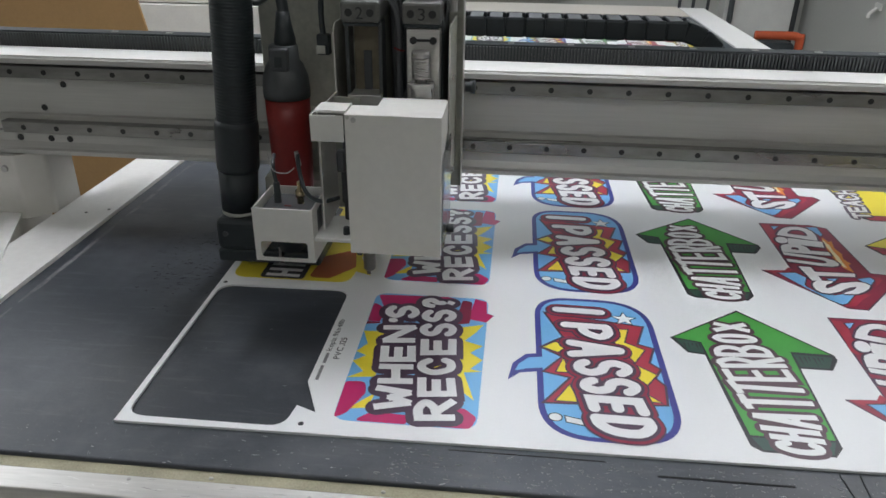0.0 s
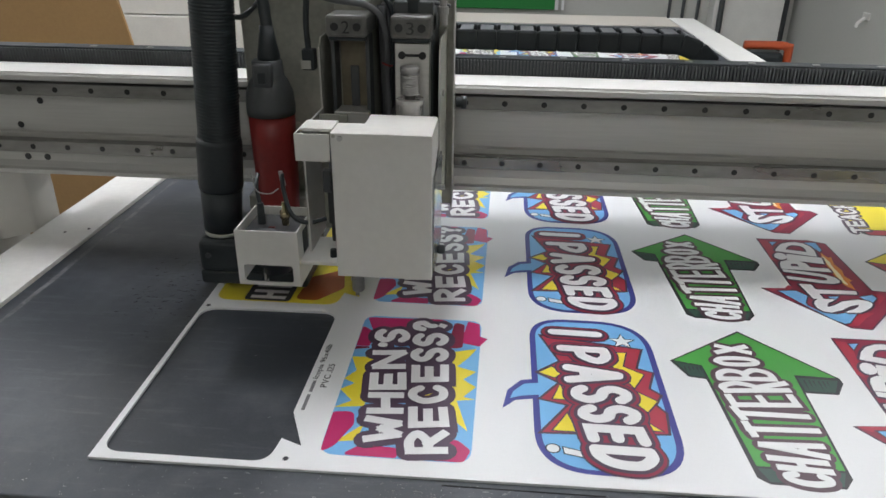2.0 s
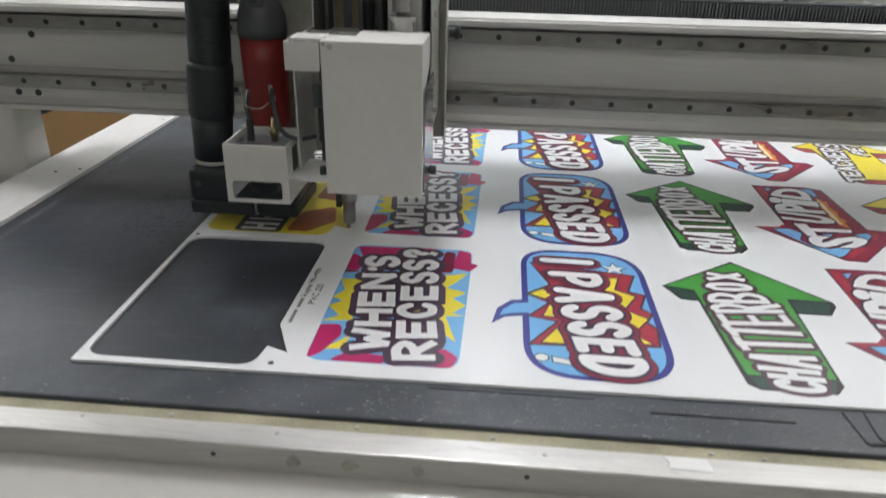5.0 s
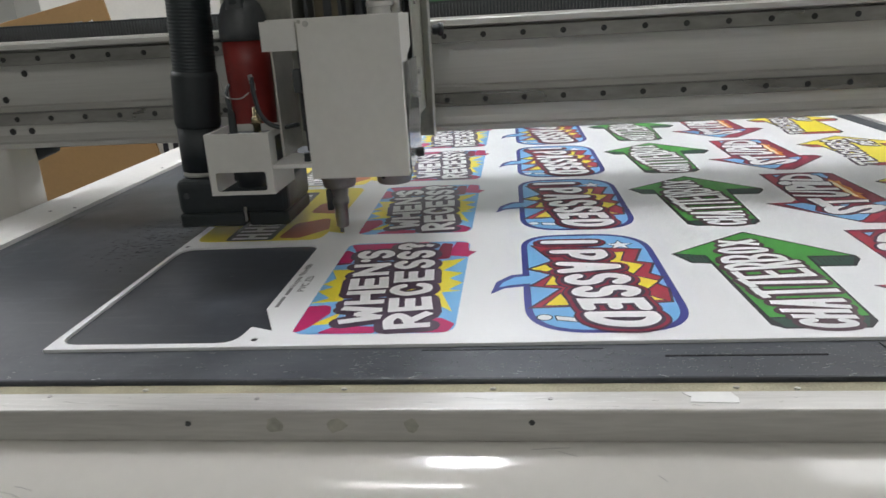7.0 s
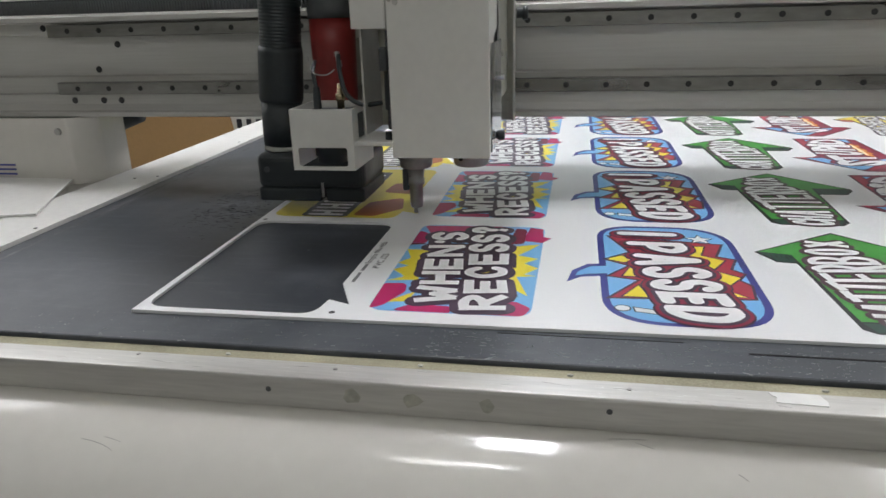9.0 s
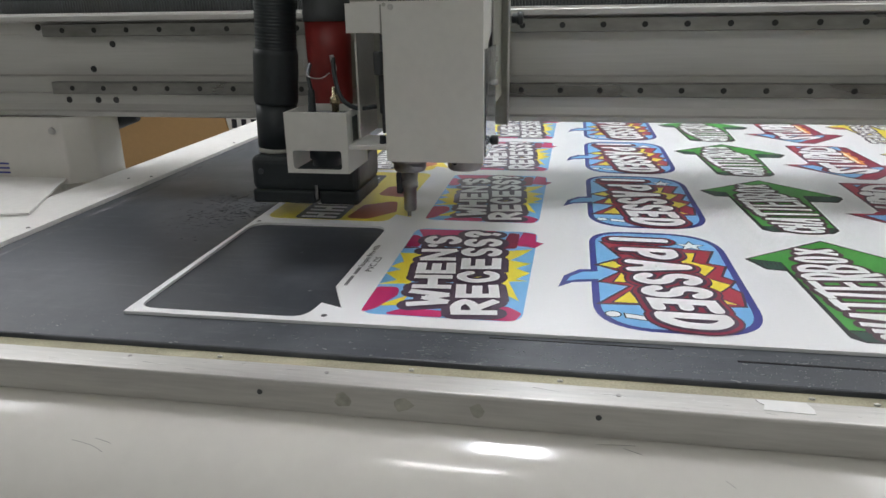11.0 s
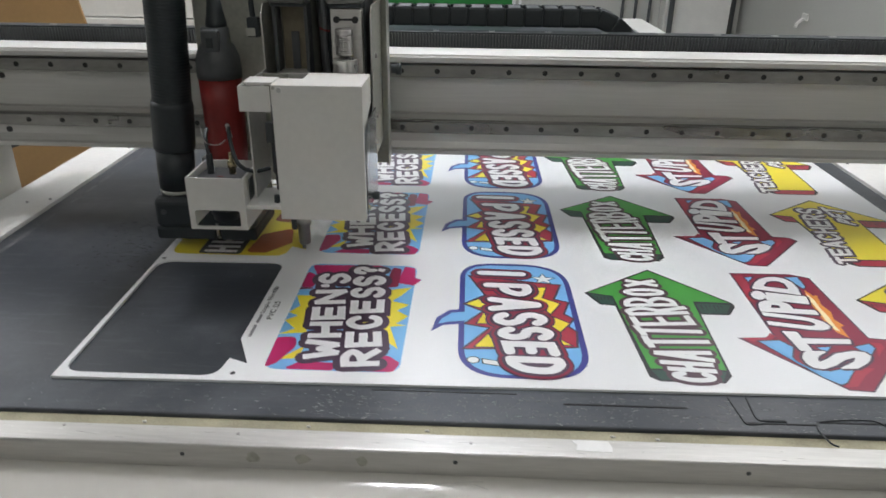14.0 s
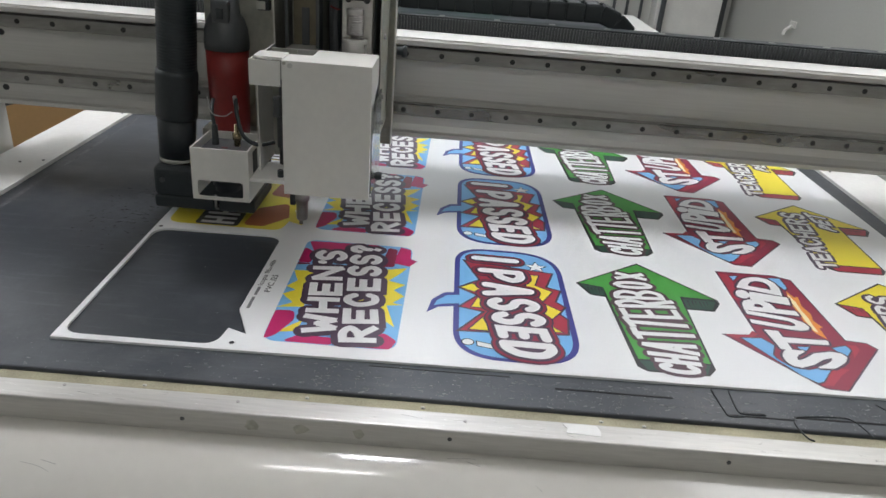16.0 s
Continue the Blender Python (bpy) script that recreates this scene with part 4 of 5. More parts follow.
    put("cable_gland", bm_turned((-0.468, 0.632, 0.066), (-0.375, 0.632, 0.1), [(0, 0.017), (0.3, 0.018), (0.32, 0.0135), (0.4, 0.0135), (0.42, 0.0165), (1, 0.0165)], 20), BLACK, "black cable gland", True)


def drag_chain():
    root = thing("drag_chain", 0.5, 0.68, 0.2, "black plastic cable drag chain behind the beam", "cable chain")
    y0, y1, half, step = 0.645, 0.708, 0.016, 0.0325
    meshes = [("side_link", bm_box(-step * 0.52, step * 0.52, y0, y0 + 0.006, -half, half, 0.004), BLACK), ("side_link", bm_box(-step * 0.52, step * 0.52, y1 - 0.006, y1, -half, half, 0.004), BLACK),
              ("crossbar", bm_box(-step * 0.33, step * 0.33, y0 + 0.006, y1 - 0.006, half - 0.004, half - 0.0003, 0.001), DARK_GREY), ("floor_bar", bm_box(-step * 0.5, step * 0.5, y0 + 0.006, y1 - 0.006, -half + 0.0005, -half + 0.003), BLACK)]
    data = []
    for name, bm, m in meshes:
        me = bpy.data.meshes.new(name)
        bm.to_mesh(me)
        bm.free()
        me.materials.append(m)
        data.append((name, me))
    centre, radius, straight = (0.665, 0.236), 0.085, 16
    poses = [Matrix.Translation((centre[0] - k * step, 0, centre[1] + radius)) for k in range(straight)]
    for k in range(1, 7):
        a = k * step * 0.92 / radius
        poses.append(Matrix.Translation((centre[0] + radius * math.sin(a), 0, centre[1] + radius * math.cos(a))) @ Matrix.Rotation(a, 4, "Y"))
    for m in poses:
        for name, me in data:
            held(shared(name, me, root, m), root)
    held(part("tray", bm_box(-0.3, 1.7, 0.633, 0.72, 0.19, 0.195), DARK_GREY, root), root)


# ---- cutting head ----
def carriage():
    root = thing("tool_carriage", 0.2, 0.45, 0.11, "cutting head carriage with router motor and numbered tool slots", "cutting head")

    def put(name, bm, m, label="", smooth=False, under=None):
        ob = part(name, bm, m, root, label, smooth)
        held(ob, root)
        if under is not None:
            nest(ob, under)
        return ob

    put("backplate", bm_box(0.045, 0.3345, 0.44, 0.452, 0.118, 0.56, 0.002), DULL_STEEL, "greasy steel backplate")
    put("bearing_block", bm_box(0.08, 0.14, 0.452, 0.508, 0.145, 0.178, 0.003), STEEL)
    put("bearing_block", bm_box(0.25, 0.31, 0.452, 0.508, 0.145, 0.178, 0.003), STEEL)
    put("bearing_block", bm_box(0.08, 0.14, 0.452, 0.508, 0.238, 0.268, 0.003), STEEL)
    put("bearing_block", bm_box(0.25, 0.31, 0.452, 0.508, 0.238, 0.268, 0.003), STEEL)
    # bent edge of the backplate, and the thin bare cheek beside slot three
    put("plate_edge", bm_box(0.3346, 0.3362, 0.425, 0.452, 0.118, 0.56, 0.0005), ALU, "bright bent edge of the backplate")
    cheek = bmesh.new()
    outline = [(0.332, 0.20), (0.332, 0.358), (0.342, 0.368), (0.4395, 0.368), (0.4395, 0.16), (0.345, 0.16)]
    near, far = [[cheek.verts.new((x, y, z)) for y, z in outline] for x in (0.3243, 0.3262)]
    for k in range(len(outline)):
        cheek.faces.new((near[k], near[(k + 1) % len(outline)], far[(k + 1) % len(outline)], far[k]))
    cheek.faces.new(near[::-1])
    cheek.faces.new(far)
    bmesh.ops.recalc_face_normals(cheek, faces=cheek.faces)
    side = put("side_plate", cheek, DULL_STEEL, "dull steel cheek with a paler edge strip")
    put("cheek_edge", bm_box(0.3242, 0.3263, 0.3302, 0.3318, 0.20, 0.358, 0.0003), ALU, "paler strip along the cheek's front edge", under=side)
    for z in (0.215, 0.30):
        put("side_screw", bm_cyl((0.3262, 0.36, z), (0.3290, 0.36, z), 0.004, seg=12), STEEL, under=side)
    put("bumper", bm_turned((0.337, 0.470, 0.262), (0.352, 0.470, 0.262), [(0, 0.007), (0.5, 0.007), (0.52, 0.0095), (1, 0.0095)], 18), BLACK, "black rubber bumper", True)
    # slot 2
    cheek = bmesh.new()
    near, far = [[cheek.verts.new((x, y, z)) for y, z in outline] for x in (0.1770, 0.1789)]
    for k in range(len(outline)):
        cheek.faces.new((near[k], near[(k + 1) % len(outline)], far[(k + 1) % len(outline)], far[k]))
    cheek.faces.new(near[::-1])
    cheek.faces.new(far)
    bmesh.ops.recalc_face_normals(cheek, faces=cheek.faces)
    side = put("slot_cheek", cheek, DULL_STEEL, "dull steel cheek with a paler edge strip")
    put("cheek_edge", bm_box(0.1769, 0.1790, 0.3302, 0.3318, 0.20, 0.358, 0.0003), ALU, "paler strip along the cheek's front edge", under=side)
    put("cable_channel", bm_box(0.2405, 0.2650, 0.405, 0.4395, 0.13, 0.40, 0.002), DARK_GREY, "dark channel between the slots")
    for x, y in ((0.2475, 0.398), (0.2570, 0.396), (0.2525, 0.388)):
        put("cable", bm_tube([(x, y, 0.135), (x + 0.001, y, 0.25), (x - 0.001, y - 0.004, 0.33), (x - 0.004, y, 0.40)], 0.0042, 8), GREY_CABLE, "", True)
    put("slot_body", bm_box(0.19, 0.237, 0.372, 0.44, 0.12, 0.41, 0.002), DULL_STEEL, "steel slide of tool slot two")
    put("slot_liner", bm_box(0.1965, 0.2310, 0.3690, 0.3725, 0.27, 0.372, 0.001), RUST, "brownish worn slide liner")
    put("slot_liner", bm_box(0.2085, 0.2195, 0.3665, 0.3688, 0.270, 0.330, 0.001), DARK_GREY)
    put("slot_jaw", bm_box(0.1895, 0.1945, 0.345, 0.372, 0.20, 0.37, 0.001), DARK_GREY)
    put("slot_jaw", bm_box(0.2325, 0.2375, 0.345, 0.372, 0.20, 0.37, 0.001), DARK_GREY)
    put("slot_lock", bm_box(0.192, 0.2365, 0.335, 0.372, 0.250, 0.2785, 0.0015), ALU_MATT)
    put("slot_cylinder", bm_cyl((0.2135, 0.364, 0.11), (0.2135, 0.364, 0.25), 0.0095, seg=24), STEEL, "", True)
    # slot 3
    put("slot_body", bm_box(0.2665, 0.315, 0.355, 0.44, 0.12, 0.41, 0.002), DARK_GREY, "dark slide of tool slot three")
    put("slot_plate", bm_box(0.2705, 0.3125, 0.336, 0.354, 0.275, 0.364, 0.001), ALU, "bare metal front plate")
    put("plate_slot", bm_box(0.279, 0.304, 0.3345, 0.337, 0.3485, 0.3515, 0.001), HOLE)
    for x in (0.279, 0.304):
        put("plate_screw", bm_cyl((x, 0.3365, 0.35), (x, 0.333, 0.35), 0.0045, seg=14), HOLE)
    ridges = [(0, 0.0065), (0.14, 0.0065), (0.15, 0.0098)]
    for k in range(9):
        ridges += [(0.18 + k * 0.07, 0.0118), (0.205 + k * 0.07, 0.0118), (0.22 + k * 0.07, 0.0103), (0.24 + k * 0.07, 0.0103)]
    put("knob", bm_turned((0.2905, 0.320, 0.300), (0.2905, 0.320, 0.340), ridges + [(0.82, 0.0118), (0.97, 0.0118), (1, 0.0108)]), STEEL, "ribbed steel knob", True)
    put("knob_collar", bm_turned((0.2905, 0.320, 0.262), (0.2905, 0.320, 0.301), [(0, 0.0135), (0.85, 0.0135), (0.86, 0.0172), (1, 0.0172)]), BRIGHT, "steel collar")
    put("collar_bracket", bm_box(0.276, 0.305, 0.325, 0.356, 0.262, 0.292, 0.002), ALU_MATT)
    # numbered caps
    for x, digit in ((0.2135, "2"), (0.2905, "3")):
        cap = put("slot_cap", bm_box(x - 0.0245, x + 0.0245, 0.325, 0.40, 0.3705, 0.3965, 0.004), CAP_GREY, "worn grey cap numbered " + digit)
        put("cap_trim", bm_box(x - 0.0225, x + 0.0225, 0.33, 0.39, 0.366, 0.3704, 0.001), BLACK, under=cap)
        for s in (-1, 1):
            put("cap_screw", bm_cyl((x + s * 0.0135, 0.327, 0.383), (x + s * 0.0135, 0.3238, 0.383), 0.0052, 0.0048, 14), HOLE, under=cap)
        bm = bm_text(digit, [(-0.0045, 0.0), (0.0045, 0.0), (0.0045, 0.0145), (-0.0045, 0.0145)], 0.0, 0.0)
        bmesh.ops.transform(bm, matrix=Matrix.Translation((x, 0.3242, 0.3755)) @ Matrix.Rotation(radians(90), 4, "X"), verts=bm.verts)
        put("digit", bm, HOLE, under=cap)
    put("cap_knob", bm_cyl((0.2905, 0.36, 0.396), (0.2905, 0.36, 0.425), 0.008, seg=18), BLACK, "", True)
    # router motor
    mx, my = 0.099, 0.372
    put("motor_body", bm_turned((mx, my, 0.085), (mx, my, 0.264), [(0, 0.024), (0.15, 0.026), (0.45, 0.0285), (0.8, 0.0300), (1, 0.0305)]), RED, "dark red plastic router motor body", True)
    put("motor_cap", bm_turned((mx, my, 0.2635), (mx, my, 0.334), [(0, 0.0315), (0.15, 0.032), (0.4, 0.0305), (0.62, 0.025), (0.70, 0.0205), (0.97, 0.0195), (1, 0.017)]), DARK_GREY, "dark grey motor cap", True)
    switch = put("motor_switch", bm_box(mx - 0.012, mx + 0.012, my - 0.027, my - 0.008, 0.302, 0.332, 0.003), DARK_GREY, "grey switch block")
    put("switch_rocker", bm_box(mx - 0.005, mx + 0.005, my - 0.0290, my - 0.0262, 0.308, 0.322, 0.001), BLACK, under=switch)
    put("motor_clamp", bm_box(mx - 0.02, mx + 0.02, my + 0.01, 0.44, 0.17, 0.235, 0.003), DULL_STEEL)
    put("motor_cable", bm_tube([(mx + 0.003, my, 0.335), (mx + 0.004, my, 0.37), (mx - 0.002, my + 0.01, 0.43), (mx, my + 0.02, 0.56)], 0.0075, 12), BLACK, "thick black motor cable", True)
    put("cable_boot", bm_turned((mx + 0.003, my, 0.333), (mx + 0.003, my, 0.376), [(0, 0.0145), (0.15, 0.0145), (0.5, 0.0115), (1, 0.0085)]), BLACK, "", True)
    put("plug", bm_box(0.141, 0.158, 0.385, 0.40, 0.318, 0.345, 0.002), BLACK)
    put("plug_tag", bm_box(0.140, 0.153, 0.383, 0.3848, 0.320, 0.331, 0.0003), CREAM)
    put("cable", bm_tube([(0.149, 0.393, 0.34), (0.146, 0.4, 0.38), (0.15, 0.41, 0.45), (0.15, 0.42, 0.56)], 0.004, 8), BLACK, "", True)
    # cables over the caps
    put("cable", bm_tube([(0.13, 0.40, 0.47), (0.15, 0.37, 0.425), (0.19, 0.35, 0.412), (0.235, 0.35, 0.405), (0.2525, 0.36, 0.385), (0.256, 0.37, 0.35), (0.252, 0.39, 0.30), (0.25, 0.41, 0.22)], 0.0042, 10), GREY_CABLE, "bundled grey cables", True)
    put("cable", bm_tube([(0.15, 0.41, 0.43), (0.20, 0.385, 0.425), (0.24, 0.375, 0.42), (0.262, 0.375, 0.395), (0.26, 0.38, 0.33), (0.256, 0.40, 0.25)], 0.0035, 10), BLACK, "", True)
    put("cable", bm_tube([(0.16, 0.43, 0.405), (0.20, 0.41, 0.412), (0.26, 0.39, 0.408), (0.30, 0.38, 0.408), (0.335, 0.36, 0.405)], 0.0024, 8), GREY_CABLE, "", True)
    put("cable_tie", bm_tube([(0.148, 0.366, 0.43), (0.152, 0.364, 0.42), (0.150, 0.372, 0.418)], 0.0016, 6), RED)
    put("cable_tie", bm_tube([(0.250, 0.364, 0.335), (0.258, 0.362, 0.332), (0.262, 0.368, 0.331)], 0.0012, 6), RED)
    put("air_fitting", bm_turned((0.328, 0.345, 0.385), (0.328, 0.345, 0.415), [(0, 0.005), (0.4, 0.005), (0.41, 0.0065), (0.7, 0.0065), (0.71, 0.0045), (1, 0.0045)], 14), STEEL)
    # tool flanges and knife
    put("tool_flange", bm_turned((0.2085, 0.361, 0.0665), (0.2085, 0.361, 0.118), [(0, 0.0205), (0.06, 0.0225), (0.22, 0.0225), (0.23, 0.0250), (0.40, 0.0250), (0.41, 0.0185), (1, 0.0185)]), STEEL, "round steel tool flange", True)
    put("tool_flange", bm_turned((0.285, 0.361, 0.0705), (0.285, 0.361, 0.118), [(0, 0.0215), (0.06, 0.0235), (0.20, 0.0235), (0.21, 0.0262), (0.38, 0.0262), (0.39, 0.02), (1, 0.02)]), STEEL, "round steel tool flange", True)
    put("flange_screw", bm_cyl((0.275, 0.337, 0.083), (0.275, 0.334, 0.083), 0.003, seg=10), HOLE)
    put("knife_holder", bm_turned((0.2075, 0.361, 0.009), (0.2075, 0.361, 0.066), [(0, 0.0072), (0.04, 0.0088), (0.56, 0.0092), (0.58, 0.0118), (0.72, 0.0118), (0.74, 0.0108), (1, 0.0128)], 24), STEEL, "steel knife holder", True)
    put("holder_clamp", bm_box(0.1900, 0.1985, 0.353, 0.366, 0.034, 0.064, 0.002), DARK_GREY)
    put("knife_blade", bm_box(0.2030, 0.2085, 0.3605, 0.3615, -0.001, 0.026, 0.0), RAIL_STEEL, "thin steel blade touching the sheet")
    # camera bracket
    bx0, bx1, by0, by1 = 0.0940, 0.1700, 0.208, 0.288
    t = 0.0022
    front = bmesh.new()
    loops = [[(bx0, 0.0945), (bx1, 0.0945), (bx1, 0.1660), (bx0, 0.1660)], rounded([(bx0 + 0.0075, 0.0990), (bx1 - 0.0085, 0.0990), (bx1 - 0.0085, 0.1217), (bx0 + 0.0075, 0.1217)], 0.004, 4)]
    edges = []
    for loop in loops:
        vs = [front.verts.new((p[0], by0, p[1])) for p in loop]
        edges += [front.edges.new((vs[k], vs[(k + 1) % len(vs)])) for k in range(len(vs))]
    bmesh.ops.triangle_fill(front, edges=edges, use_beauty=True, use_dissolve=False)
    geo = bmesh.ops.extrude_face_region(front, geom=front.faces[:])
    bmesh.ops.translate(front, vec=(0, t, 0), verts=[v for v in geo["geom"] if isinstance(v, bmesh.types.BMVert)])
    bmesh.ops.recalc_face_normals(front, faces=front.faces)
    put("tray_front", front, WHITE_BOX, "white sheet-metal tray front with an open window")
    put("tray_side", bm_box(bx0, bx0 + t, by0 + t, by1, 0.0945, 0.1660), WHITE_BOX)
    put("tray_side", bm_box(bx1 - t, bx1, by0 + t, by1, 0.0945, 0.1660), WHITE_BOX)
    put("tray_back", bm_box(bx0 + t, bx1 - t, by1 - t, by1, 0.1210, 0.1660), WHITE_BOX)
    put("tray_floor", bm_box(bx0 + t, bx1 - t, by0 + t, by1 - t, 0.1210, 0.1233), WHITE_BOX)
    put("tray_slot", bm_box(bx1 - 0.0005, bx1 + 0.0007, 0.230, 0.250, 0.1295, 0.1585, 0.0002), BLACK, "dark slot in the tray side")
    eye = put("camera_body", bm_box(bx0 + 0.008, bx1 - 0.008, by0 + 0.014, by1 - 0.012, 0.1233, 0.1585, 0.003), BLACK, "black registration camera")
    put("camera_rim", bm_box(bx0 + 0.006, bx1 - 0.006, by0 + 0.011, by1 - 0.010, 0.1560, 0.1587, 0.001), DARK_GREY, under=eye)
    put("camera_mark", bm_box(0.127, 0.135, 0.236, 0.2385, 0.1587, 0.1595), RED, under=eye)
    put("camera_lens", bm_turned((0.131, 0.243, 0.128), (0.131, 0.243, 0.098), [(0, 0.02), (0.7, 0.02), (0.72, 0.017), (1, 0.017)]), BLACK, "", True)
    put("camera_plug", bm_cyl((0.118, 0.24, 0.162), (0.117, 0.243, 0.188), 0.005, 0.004, 14), BLACK, "", True, under=eye)
    put("plug_wire", bm_tube([(0.117, 0.243, 0.186), (0.112, 0.25, 0.205), (0.108, 0.27, 0.215)], 0.0025, 8), BLACK, "", True)
    put("camera_fitting", bm_turned((0.148, 0.238, 0.163), (0.148, 0.238, 0.192), [(0, 0.0045), (0.3, 0.0045), (0.31, 0.006), (0.6, 0.006), (0.62, 0.0035), (1, 0.003)], 14), BRASS, "small brass fitting", True, under=eye)
    put("light_wire", bm_tube([(0.146, 0.246, 0.225), (0.148, 0.242, 0.205), (0.158, 0.232, 0.18), (0.175, 0.235, 0.168), (0.195, 0.25, 0.168)], 0.0028, 8), BLACK, "thin black wire", True)
    put("wire_tip", bm_cyl((0.147, 0.246, 0.21), (0.1445, 0.246, 0.228), 0.0032, 0.0026, 12), STEEL)
    put("thin_wire", bm_tube([(0.105, 0.255, 0.222), (0.115, 0.24, 0.205), (0.132, 0.238, 0.202), (0.142, 0.242, 0.208)], 0.0008, 6), STEEL)
    put("tray_shelf", bm_box(0.1701, 0.2155, 0.212, 0.284, 0.1230, 0.1280, 0.0008), WHITE_BOX, "white connecting shelf")
    put("shelf_bolt", bm_cyl((0.2075, 0.228, 0.1280), (0.2075, 0.228, 0.1375), 0.0045, 0.004, 14), BLACK)
    # tool cover
    a, b, c, d, z0, z1 = 0.2150, 0.3278, 0.213, 0.292, 0.1095, 0.2865
    cover = put("cover_front", bm_box(a, b, c, c + 0.002, z0, z1, 0.0006), WHITE_BOX, "white sheet-metal tool cover")
    # the wall beside the guard is cut away at its lower back corner
    wall = bmesh.new()
    outline = [(c + 0.002, z0), (c + 0.012, z0), (c + 0.014, 0.160), (c + 0.022, 0.178), (c + 0.040, 0.192), (c + 0.046, 0.24), (d, 0.25), (d, z1 - 0.0002), (c + 0.002, z1 - 0.0002)]
    near, far = [[wall.verts.new((x, y, z)) for y, z in outline] for x in (b - 0.002, b)]
    for k in range(len(outline)):
        wall.faces.new((near[k], near[(k + 1) % len(outline)], far[(k + 1) % len(outline)], far[k]))
    wall.faces.new(near[::-1])
    wall.faces.new(far)
    bmesh.ops.recalc_face_normals(wall, faces=wall.faces)
    put("cover_side", wall, WHITE_BOX)
    put("cover_side", bm_box(a, a + 0.002, c + 0.002, 0.254, z0, z1 - 0.0002), WHITE_BOX)
    put("cover_top", bm_box(0.2465, b - 0.002, c + 0.002, d + 0.004, z1 - 0.002, z1), WHITE_BOX)
    put("cover_top", bm_box(a + 0.002, 0.2464, c + 0.002, 0.255, z1 - 0.002, z1), WHITE_BOX)
    put("cover_floor", bm_box(a + 0.002, b - 0.002, c + 0.002, d + 0.03, z0 + 0.0005, z0 + 0.002), WHITE_BOX)
    put("cover_screw", bm_cyl((0.2255, 0.2132, 0.2805), (0.2255, 0.2114, 0.2805), 0.0033, 0.003, 14), ALU_MATT, under=cover)
    put("cover_screw", bm_cyl((0.2185, 0.2132, 0.2830), (0.2185, 0.2118, 0.2830), 0.0022, 0.002, 10), DULL_STEEL, under=cover)
    flap = bmesh.new()
    bm_box(0.1745, 0.2135, 0.2115, 0.2132, 0.2535, 0.2848, bm=flap)
    bm_box(0.1745, 0.1762, 0.2132, 0.264, 0.2535, 0.2848, bm=flap)
    bm_box(0.1762, 0.2135, 0.228, 0.264, 0.2833, 0.2865, bm=flap)
    put("cover_flap", flap, WHITE_BOX, "white bent side flap")
    put("flap_screw", bm_cyl((0.183, 0.224, 0.279), (0.183, 0.218, 0.279), 0.003, seg=10), BRASS)
    put("inner_plate", bm_box(0.1790, 0.1815, 0.226, 0.325, 0.1335, 0.2855, 0.0005), ALU, "shiny bent metal inner plate")
    put("inner_back", bm_box(0.1816, 0.2165, 0.300, 0.303, 0.1335, 0.284, 0.0005), DULL_STEEL)
    put("air_cylinder", bm_turned((0.2045, 0.262, 0.135), (0.2045, 0.262, 0.25), [(0, 0.006), (0.2, 0.006), (0.21, 0.0085), (0.75, 0.0085), (0.76, 0.005), (1, 0.005)], 18), DARK_GREY, "dark air cylinder", True)
    put("cylinder_valve", bm_box(0.196, 0.206, 0.24, 0.253, 0.205, 0.232, 0.002), DARK_GREY)
    put("thumb_knob", bm_turned((0.3300, 0.262, 0.128), (0.3400, 0.262, 0.128), [(0, 0.004), (0.3, 0.006), (1, 0.0055)], 16), BLACK)
    put("clear_guard", bm_box(0.3278, 0.3298, 0.2235, 0.325, 0.1145, 0.235, 0.0005), GUARD, "clear plastic guard")
    put("guard_bolt", bm_cyl((0.3296, 0.315, 0.190), (0.3345, 0.315, 0.190), 0.0042, 0.0036, 12), STEEL)
    put("guard_bracket", bm_box(0.3265, 0.3278, 0.300, 0.345, 0.150, 0.205, 0.0004), ALU)
    # suction hose and shoe
    hx, hy = 0.022, 0.374
    rib = [(0, 0.0265)]
    n = 78
    for k in range(n):
        rib += [((k + 0.1) / n, 0.0275), ((k + 0.35) / n, 0.0282), ((k + 0.65) / n, 0.0282), ((k + 0.9) / n, 0.0275)]
    put("suction_hose", bm_turned((hx, hy, 0.218), (hx + 0.022, hy, 0.56), rib + [(1, 0.0262)]), BLACK_RUBBER, "black ribbed suction hose", True)
    put("hose_sleeve", bm_turned((hx - 0.006, hy, 0.155), (hx, hy, 0.228), [(0, 0.0295), (0.06, 0.0305), (0.9, 0.0305), (1, 0.029)]), BLACK, "black hose sleeve", True)
    put("hose_neck", bm_turned((hx - 0.010, hy, 0.094), (hx - 0.006, hy, 0.156), [(0, 0.0265), (1, 0.0285)]), BLACK, "", True)
    put("hose_ring", bm_turned((hx - 0.010, hy, 0.087), (hx - 0.010, hy, 0.096), [(0, 0.0245), (0.2, 0.026), (0.8, 0.026), (1, 0.0245)]), CREAM, "pale ring under the hose", True)
    shoe = put("suction_shoe", bm_box(-0.019, 0.138, 0.342, 0.46, 0.034, 0.0865, 0.012, 4), BLACK, "black suction shoe")
    put("brush_skirt", bm_box(-0.018, 0.075, 0.3425, 0.455, 0.018, 0.038, 0.004, 3), BLACK, "black brush skirt", under=shoe)
    put("brush_skirt", bm_box(0.081, 0.137, 0.3425, 0.455, 0.018, 0.038, 0.004, 3), BLACK, "black brush skirt", under=shoe)
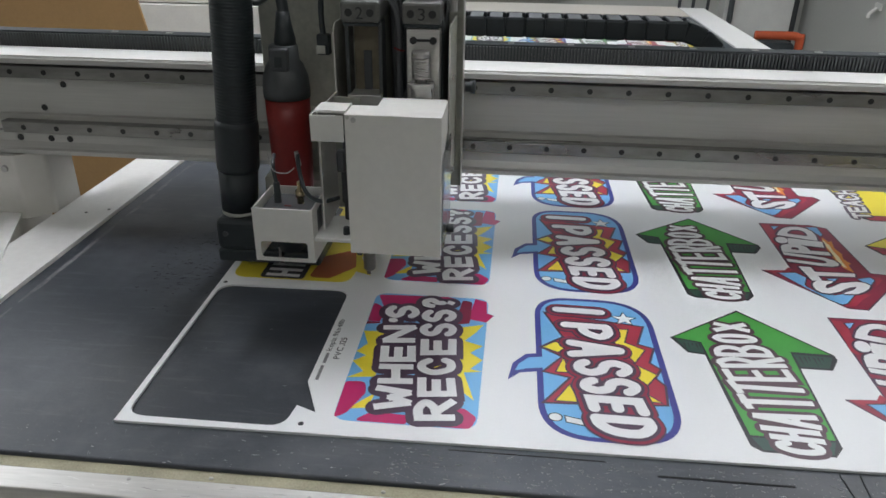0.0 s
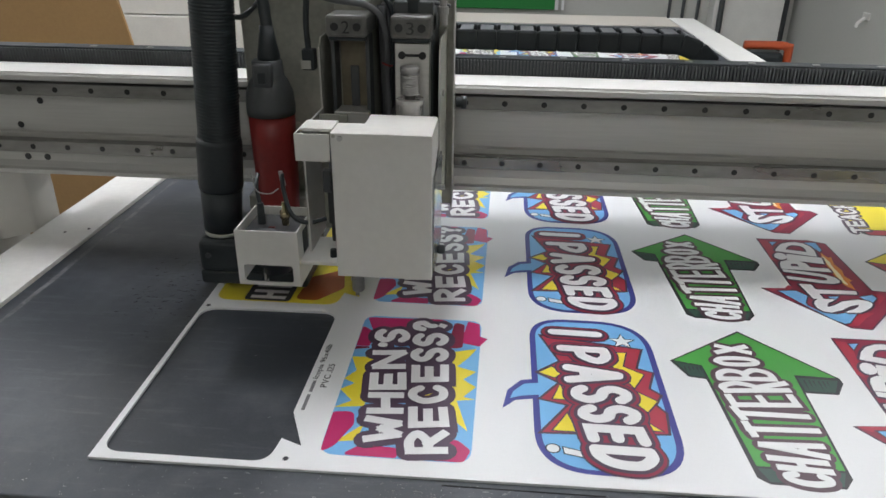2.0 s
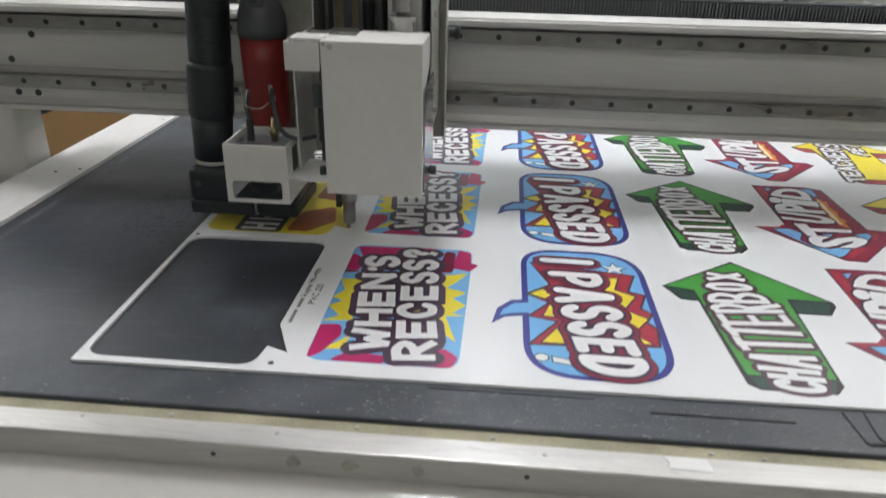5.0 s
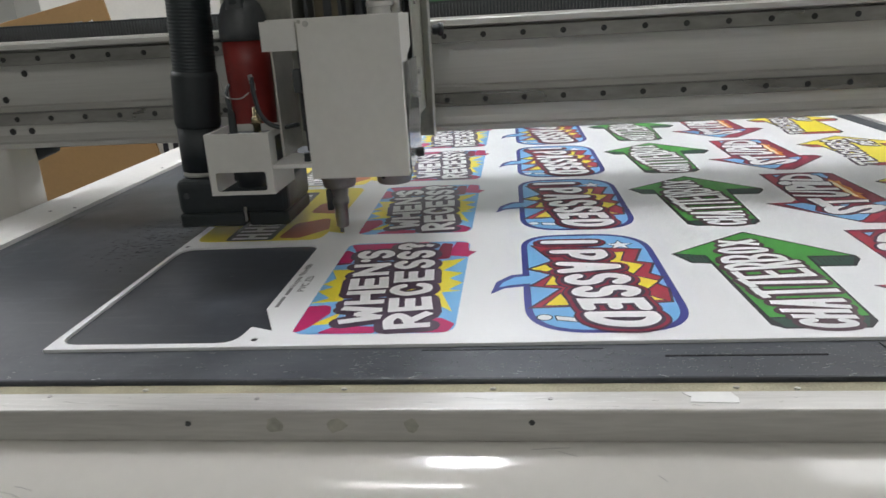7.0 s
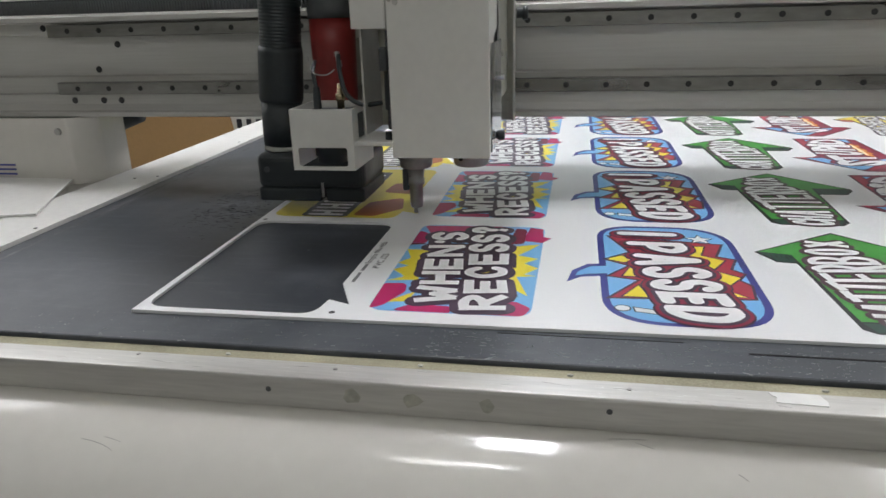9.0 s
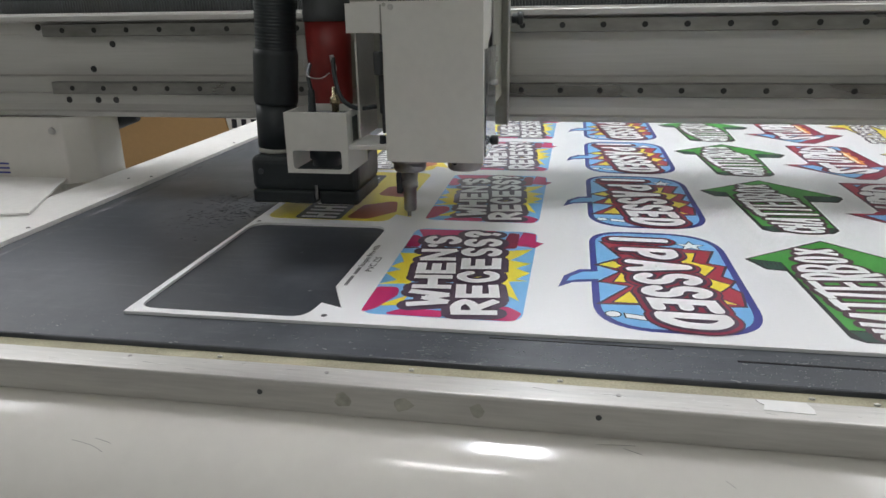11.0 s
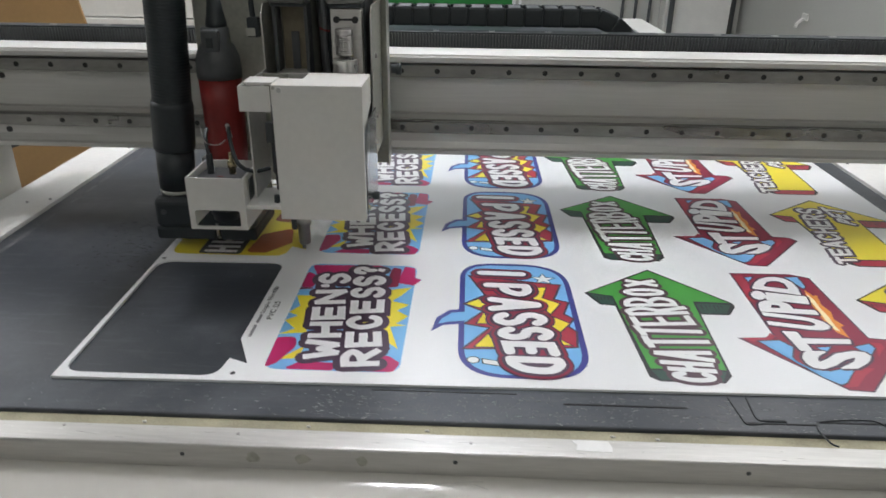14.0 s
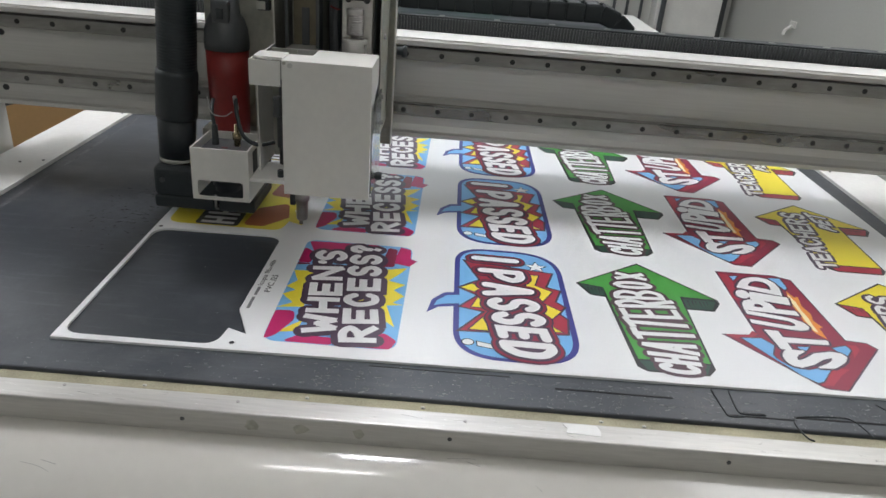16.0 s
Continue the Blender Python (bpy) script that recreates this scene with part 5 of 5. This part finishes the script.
    put("shoe_screw", bm_cyl((-0.002, 0.3425, 0.064), (-0.002, 0.339, 0.064), 0.004, seg=12), DARK_GREY, under=shoe)
    put("shoe_latch", bm_cyl((0.078, 0.3415, 0.026), (0.078, 0.3415, 0.046), 0.002, 0.002, 10), STEEL, under=shoe)
    put("shoe_arm", bm_box(0.04, 0.13, 0.41, 0.445, 0.0865, 0.13, 0.003), DULL_STEEL)
    put("hose_bracket", bm_tube([(0.05, 0.385, 0.385), (0.066, 0.39, 0.383), (0.08, 0.40, 0.395), (0.09, 0.43, 0.41)], 0.0035, 8), BLACK)


def clear_plastic():
    m = bpy.data.materials.new("clear_plastic")
    m.use_nodes = True
    b = m.node_tree.nodes["Principled BSDF"]
    b.inputs["Base Color"].default_value = (0.9, 0.93, 0.93, 1)
    b.inputs["Transmission Weight"].default_value = 0.92
    b.inputs["Roughness"].default_value = 0.12
    b.inputs["IOR"].default_value = 1.45
    return m


GUARD = clear_plastic()


# ---- things round the machine ----
def surroundings():
    # the panel leans to one side, its upper corner away from the table
    ob = bm_object("cardboard_panel", bm_box(-1.0, 0.0, -0.006, 0.006, -1.119, 0.0, 0.002), CARD)
    tagged(ob, "large brown cardboard panel leaning behind the machine", "packing board")
    ob.matrix_basis = pose(-0.995, 2.0, 0.414, 0, -11, 0)
    note = part("paper_label", bm_box(-0.009, 0.009, -0.002, 0.0, -0.045, 0.045), PAPER_TAPE, ob, "small white paper label")
    note.matrix_parent_inverse = ob.matrix_basis.inverted()
    note.matrix_basis = pose(-1.035, 1.9938, 0.285, 0, -20, 0)
    root = thing("white_cabinet", -0.9, 3.3, FLOOR, "white storage cabinet with a plain top board", "cabinet")
    held(part("body", bm_box(-1.9, -0.1, 3.0, 3.6, FLOOR, 0.02, 0.004), WHITE_BOX, root), root)
    held(part("hutch", bm_box(-1.9, -0.1, 3.02, 3.6, 0.026, 0.75, 0.004), WHITE_BOX, root), root)
    held(part("top_board", bm_box(-1.92, -0.08, 2.99, 3.62, 0.751, 0.78, 0.004), WHITE_BOX, root), root)
    box_root = thing("white_carton", -0.75, 2.2, FLOOR, "white carton with black printed marks", "carton")
    held(part("carton_body", bm_box(-0.95, -0.55, 2.01, 2.4, FLOOR, -0.02, 0.004), WHITE_BOX, box_root), box_root)
    for x in (-0.87, -0.83, -0.79):
        held(part("mark", bm_box(x, x + 0.02, 2.0075, 2.0095, -0.16, -0.125), INK_BLACK, box_root), box_root)
    root = thing("banner", 0.1, 5.25, 0.3, "green hanging banner with a white border and dark shield", "banner")
    held(part("cloth", bm_box(-0.75, 0.775, 5.26, 5.275, -0.18, 1.4, 0.004), GREEN_CLOTH, root), root)
    held(part("border", bm_box(0.776, 0.80, 5.255, 5.272, -0.18, 1.4, 0.002), INK_WHITE, root), root)
    held(part("border", bm_box(0.825, 0.845, 5.255, 5.272, -0.18, 1.4, 0.002), INK_WHITE, root), root)
    shield = rounded([(0.09, 0.31), (0.235, 0.27), (0.38, 0.31), (0.38, 0.72), (0.09, 0.72)], 0.02)
    for name, pts, y, m in (("shield_edge", grown(shield, 0.022), 5.257, INK_WHITE), ("shield", shield, 5.2545, INK_BLACK)):
        bm = bmesh.new()
        bm.faces.new([bm.verts.new((p[0], y, p[1])) for p in pts])
        held(part(name, bm, m, root), root)
    # white service duct and cables in the far corner
    duct = thing("wall_duct", 2.2, 5.2, FLOOR, "white boxed wall duct beside dark cables", "duct")
    held(part("duct_body", bm_box(1.93, 2.42, 5.12, 5.298, FLOOR, CEILING - 0.002, 0.006), WHITE_BOX, duct), duct)
    held(part("duct_ledge", bm_box(1.94, 2.40, 5.09, 5.119, 0.075, 0.10, 0.004), DARK_GREY, duct), duct)
    for x, lean in ((1.64, 0.05), (1.74, 0.03), (1.85, 0.06)):
        tagged(bm_object("wall_cable", bm_tube([(x, 5.27, FLOOR), (x, 5.27, 0.05), (x + lean, 5.26, 0.3), (x + lean, 5.27, CEILING - 0.01)], 0.012, 8), DARK_GREY, True), "thin dark cable running up the wall", "cable", "wall cables")
    tagged(bm_object("wall_pipe", bm_tube([(2.475, 5.25, FLOOR), (2.475, 5.25, 0.5), (2.475, 5.25, CEILING - 0.01)], 0.025, 10), DARK_GREY, True), "dark grey pipe in the corner", "pipe")
    tagged(bm_object("duct_pipe", bm_tube([(1.97, 5.09, FLOOR), (1.97, 5.09, 0.5), (1.97, 5.09, CEILING - 0.01)], 0.02, 10), DARK_GREY, True), "dark grey pipe on the duct", "pipe")
    tagged(bm_object("orange_pipe", bm_tube([(1.90, 4.2, -0.237), (2.12, 4.2, -0.237), (2.16, 4.2, -0.25), (2.175, 4.2, -0.285), (2.175, 4.2, FLOOR)], 0.026, 14), ORANGE, True), "orange plastic pipe with an elbow", "pipe")
    tagged(bm_object("black_bin", bm_box(1.93, 2.14, 4.15, 4.4, FLOOR, -0.275, 0.03, 3), BLACK), "black plastic bin under a pipe", "bin")
    hook = thing("wall_hook", 2.53, 4.1, -0.07, "small white wall hook", "hook")
    held(part("plate", bm_box(2.535, 2.549, 4.06, 4.14, -0.06, -0.02, 0.004), WHITE_BOX, hook), hook)
    held(part("peg", bm_tube([(2.535, 4.1, -0.05), (2.50, 4.1, -0.08), (2.495, 4.1, -0.105)], 0.010, 8), WHITE_BOX, hook), hook)


room()
ceiling_lights()
table()
sheet()
gantry()
drag_chain()
carriage()
surroundings()


def motions():
    """Nothing in the place moves while the camera looks on."""


motions()
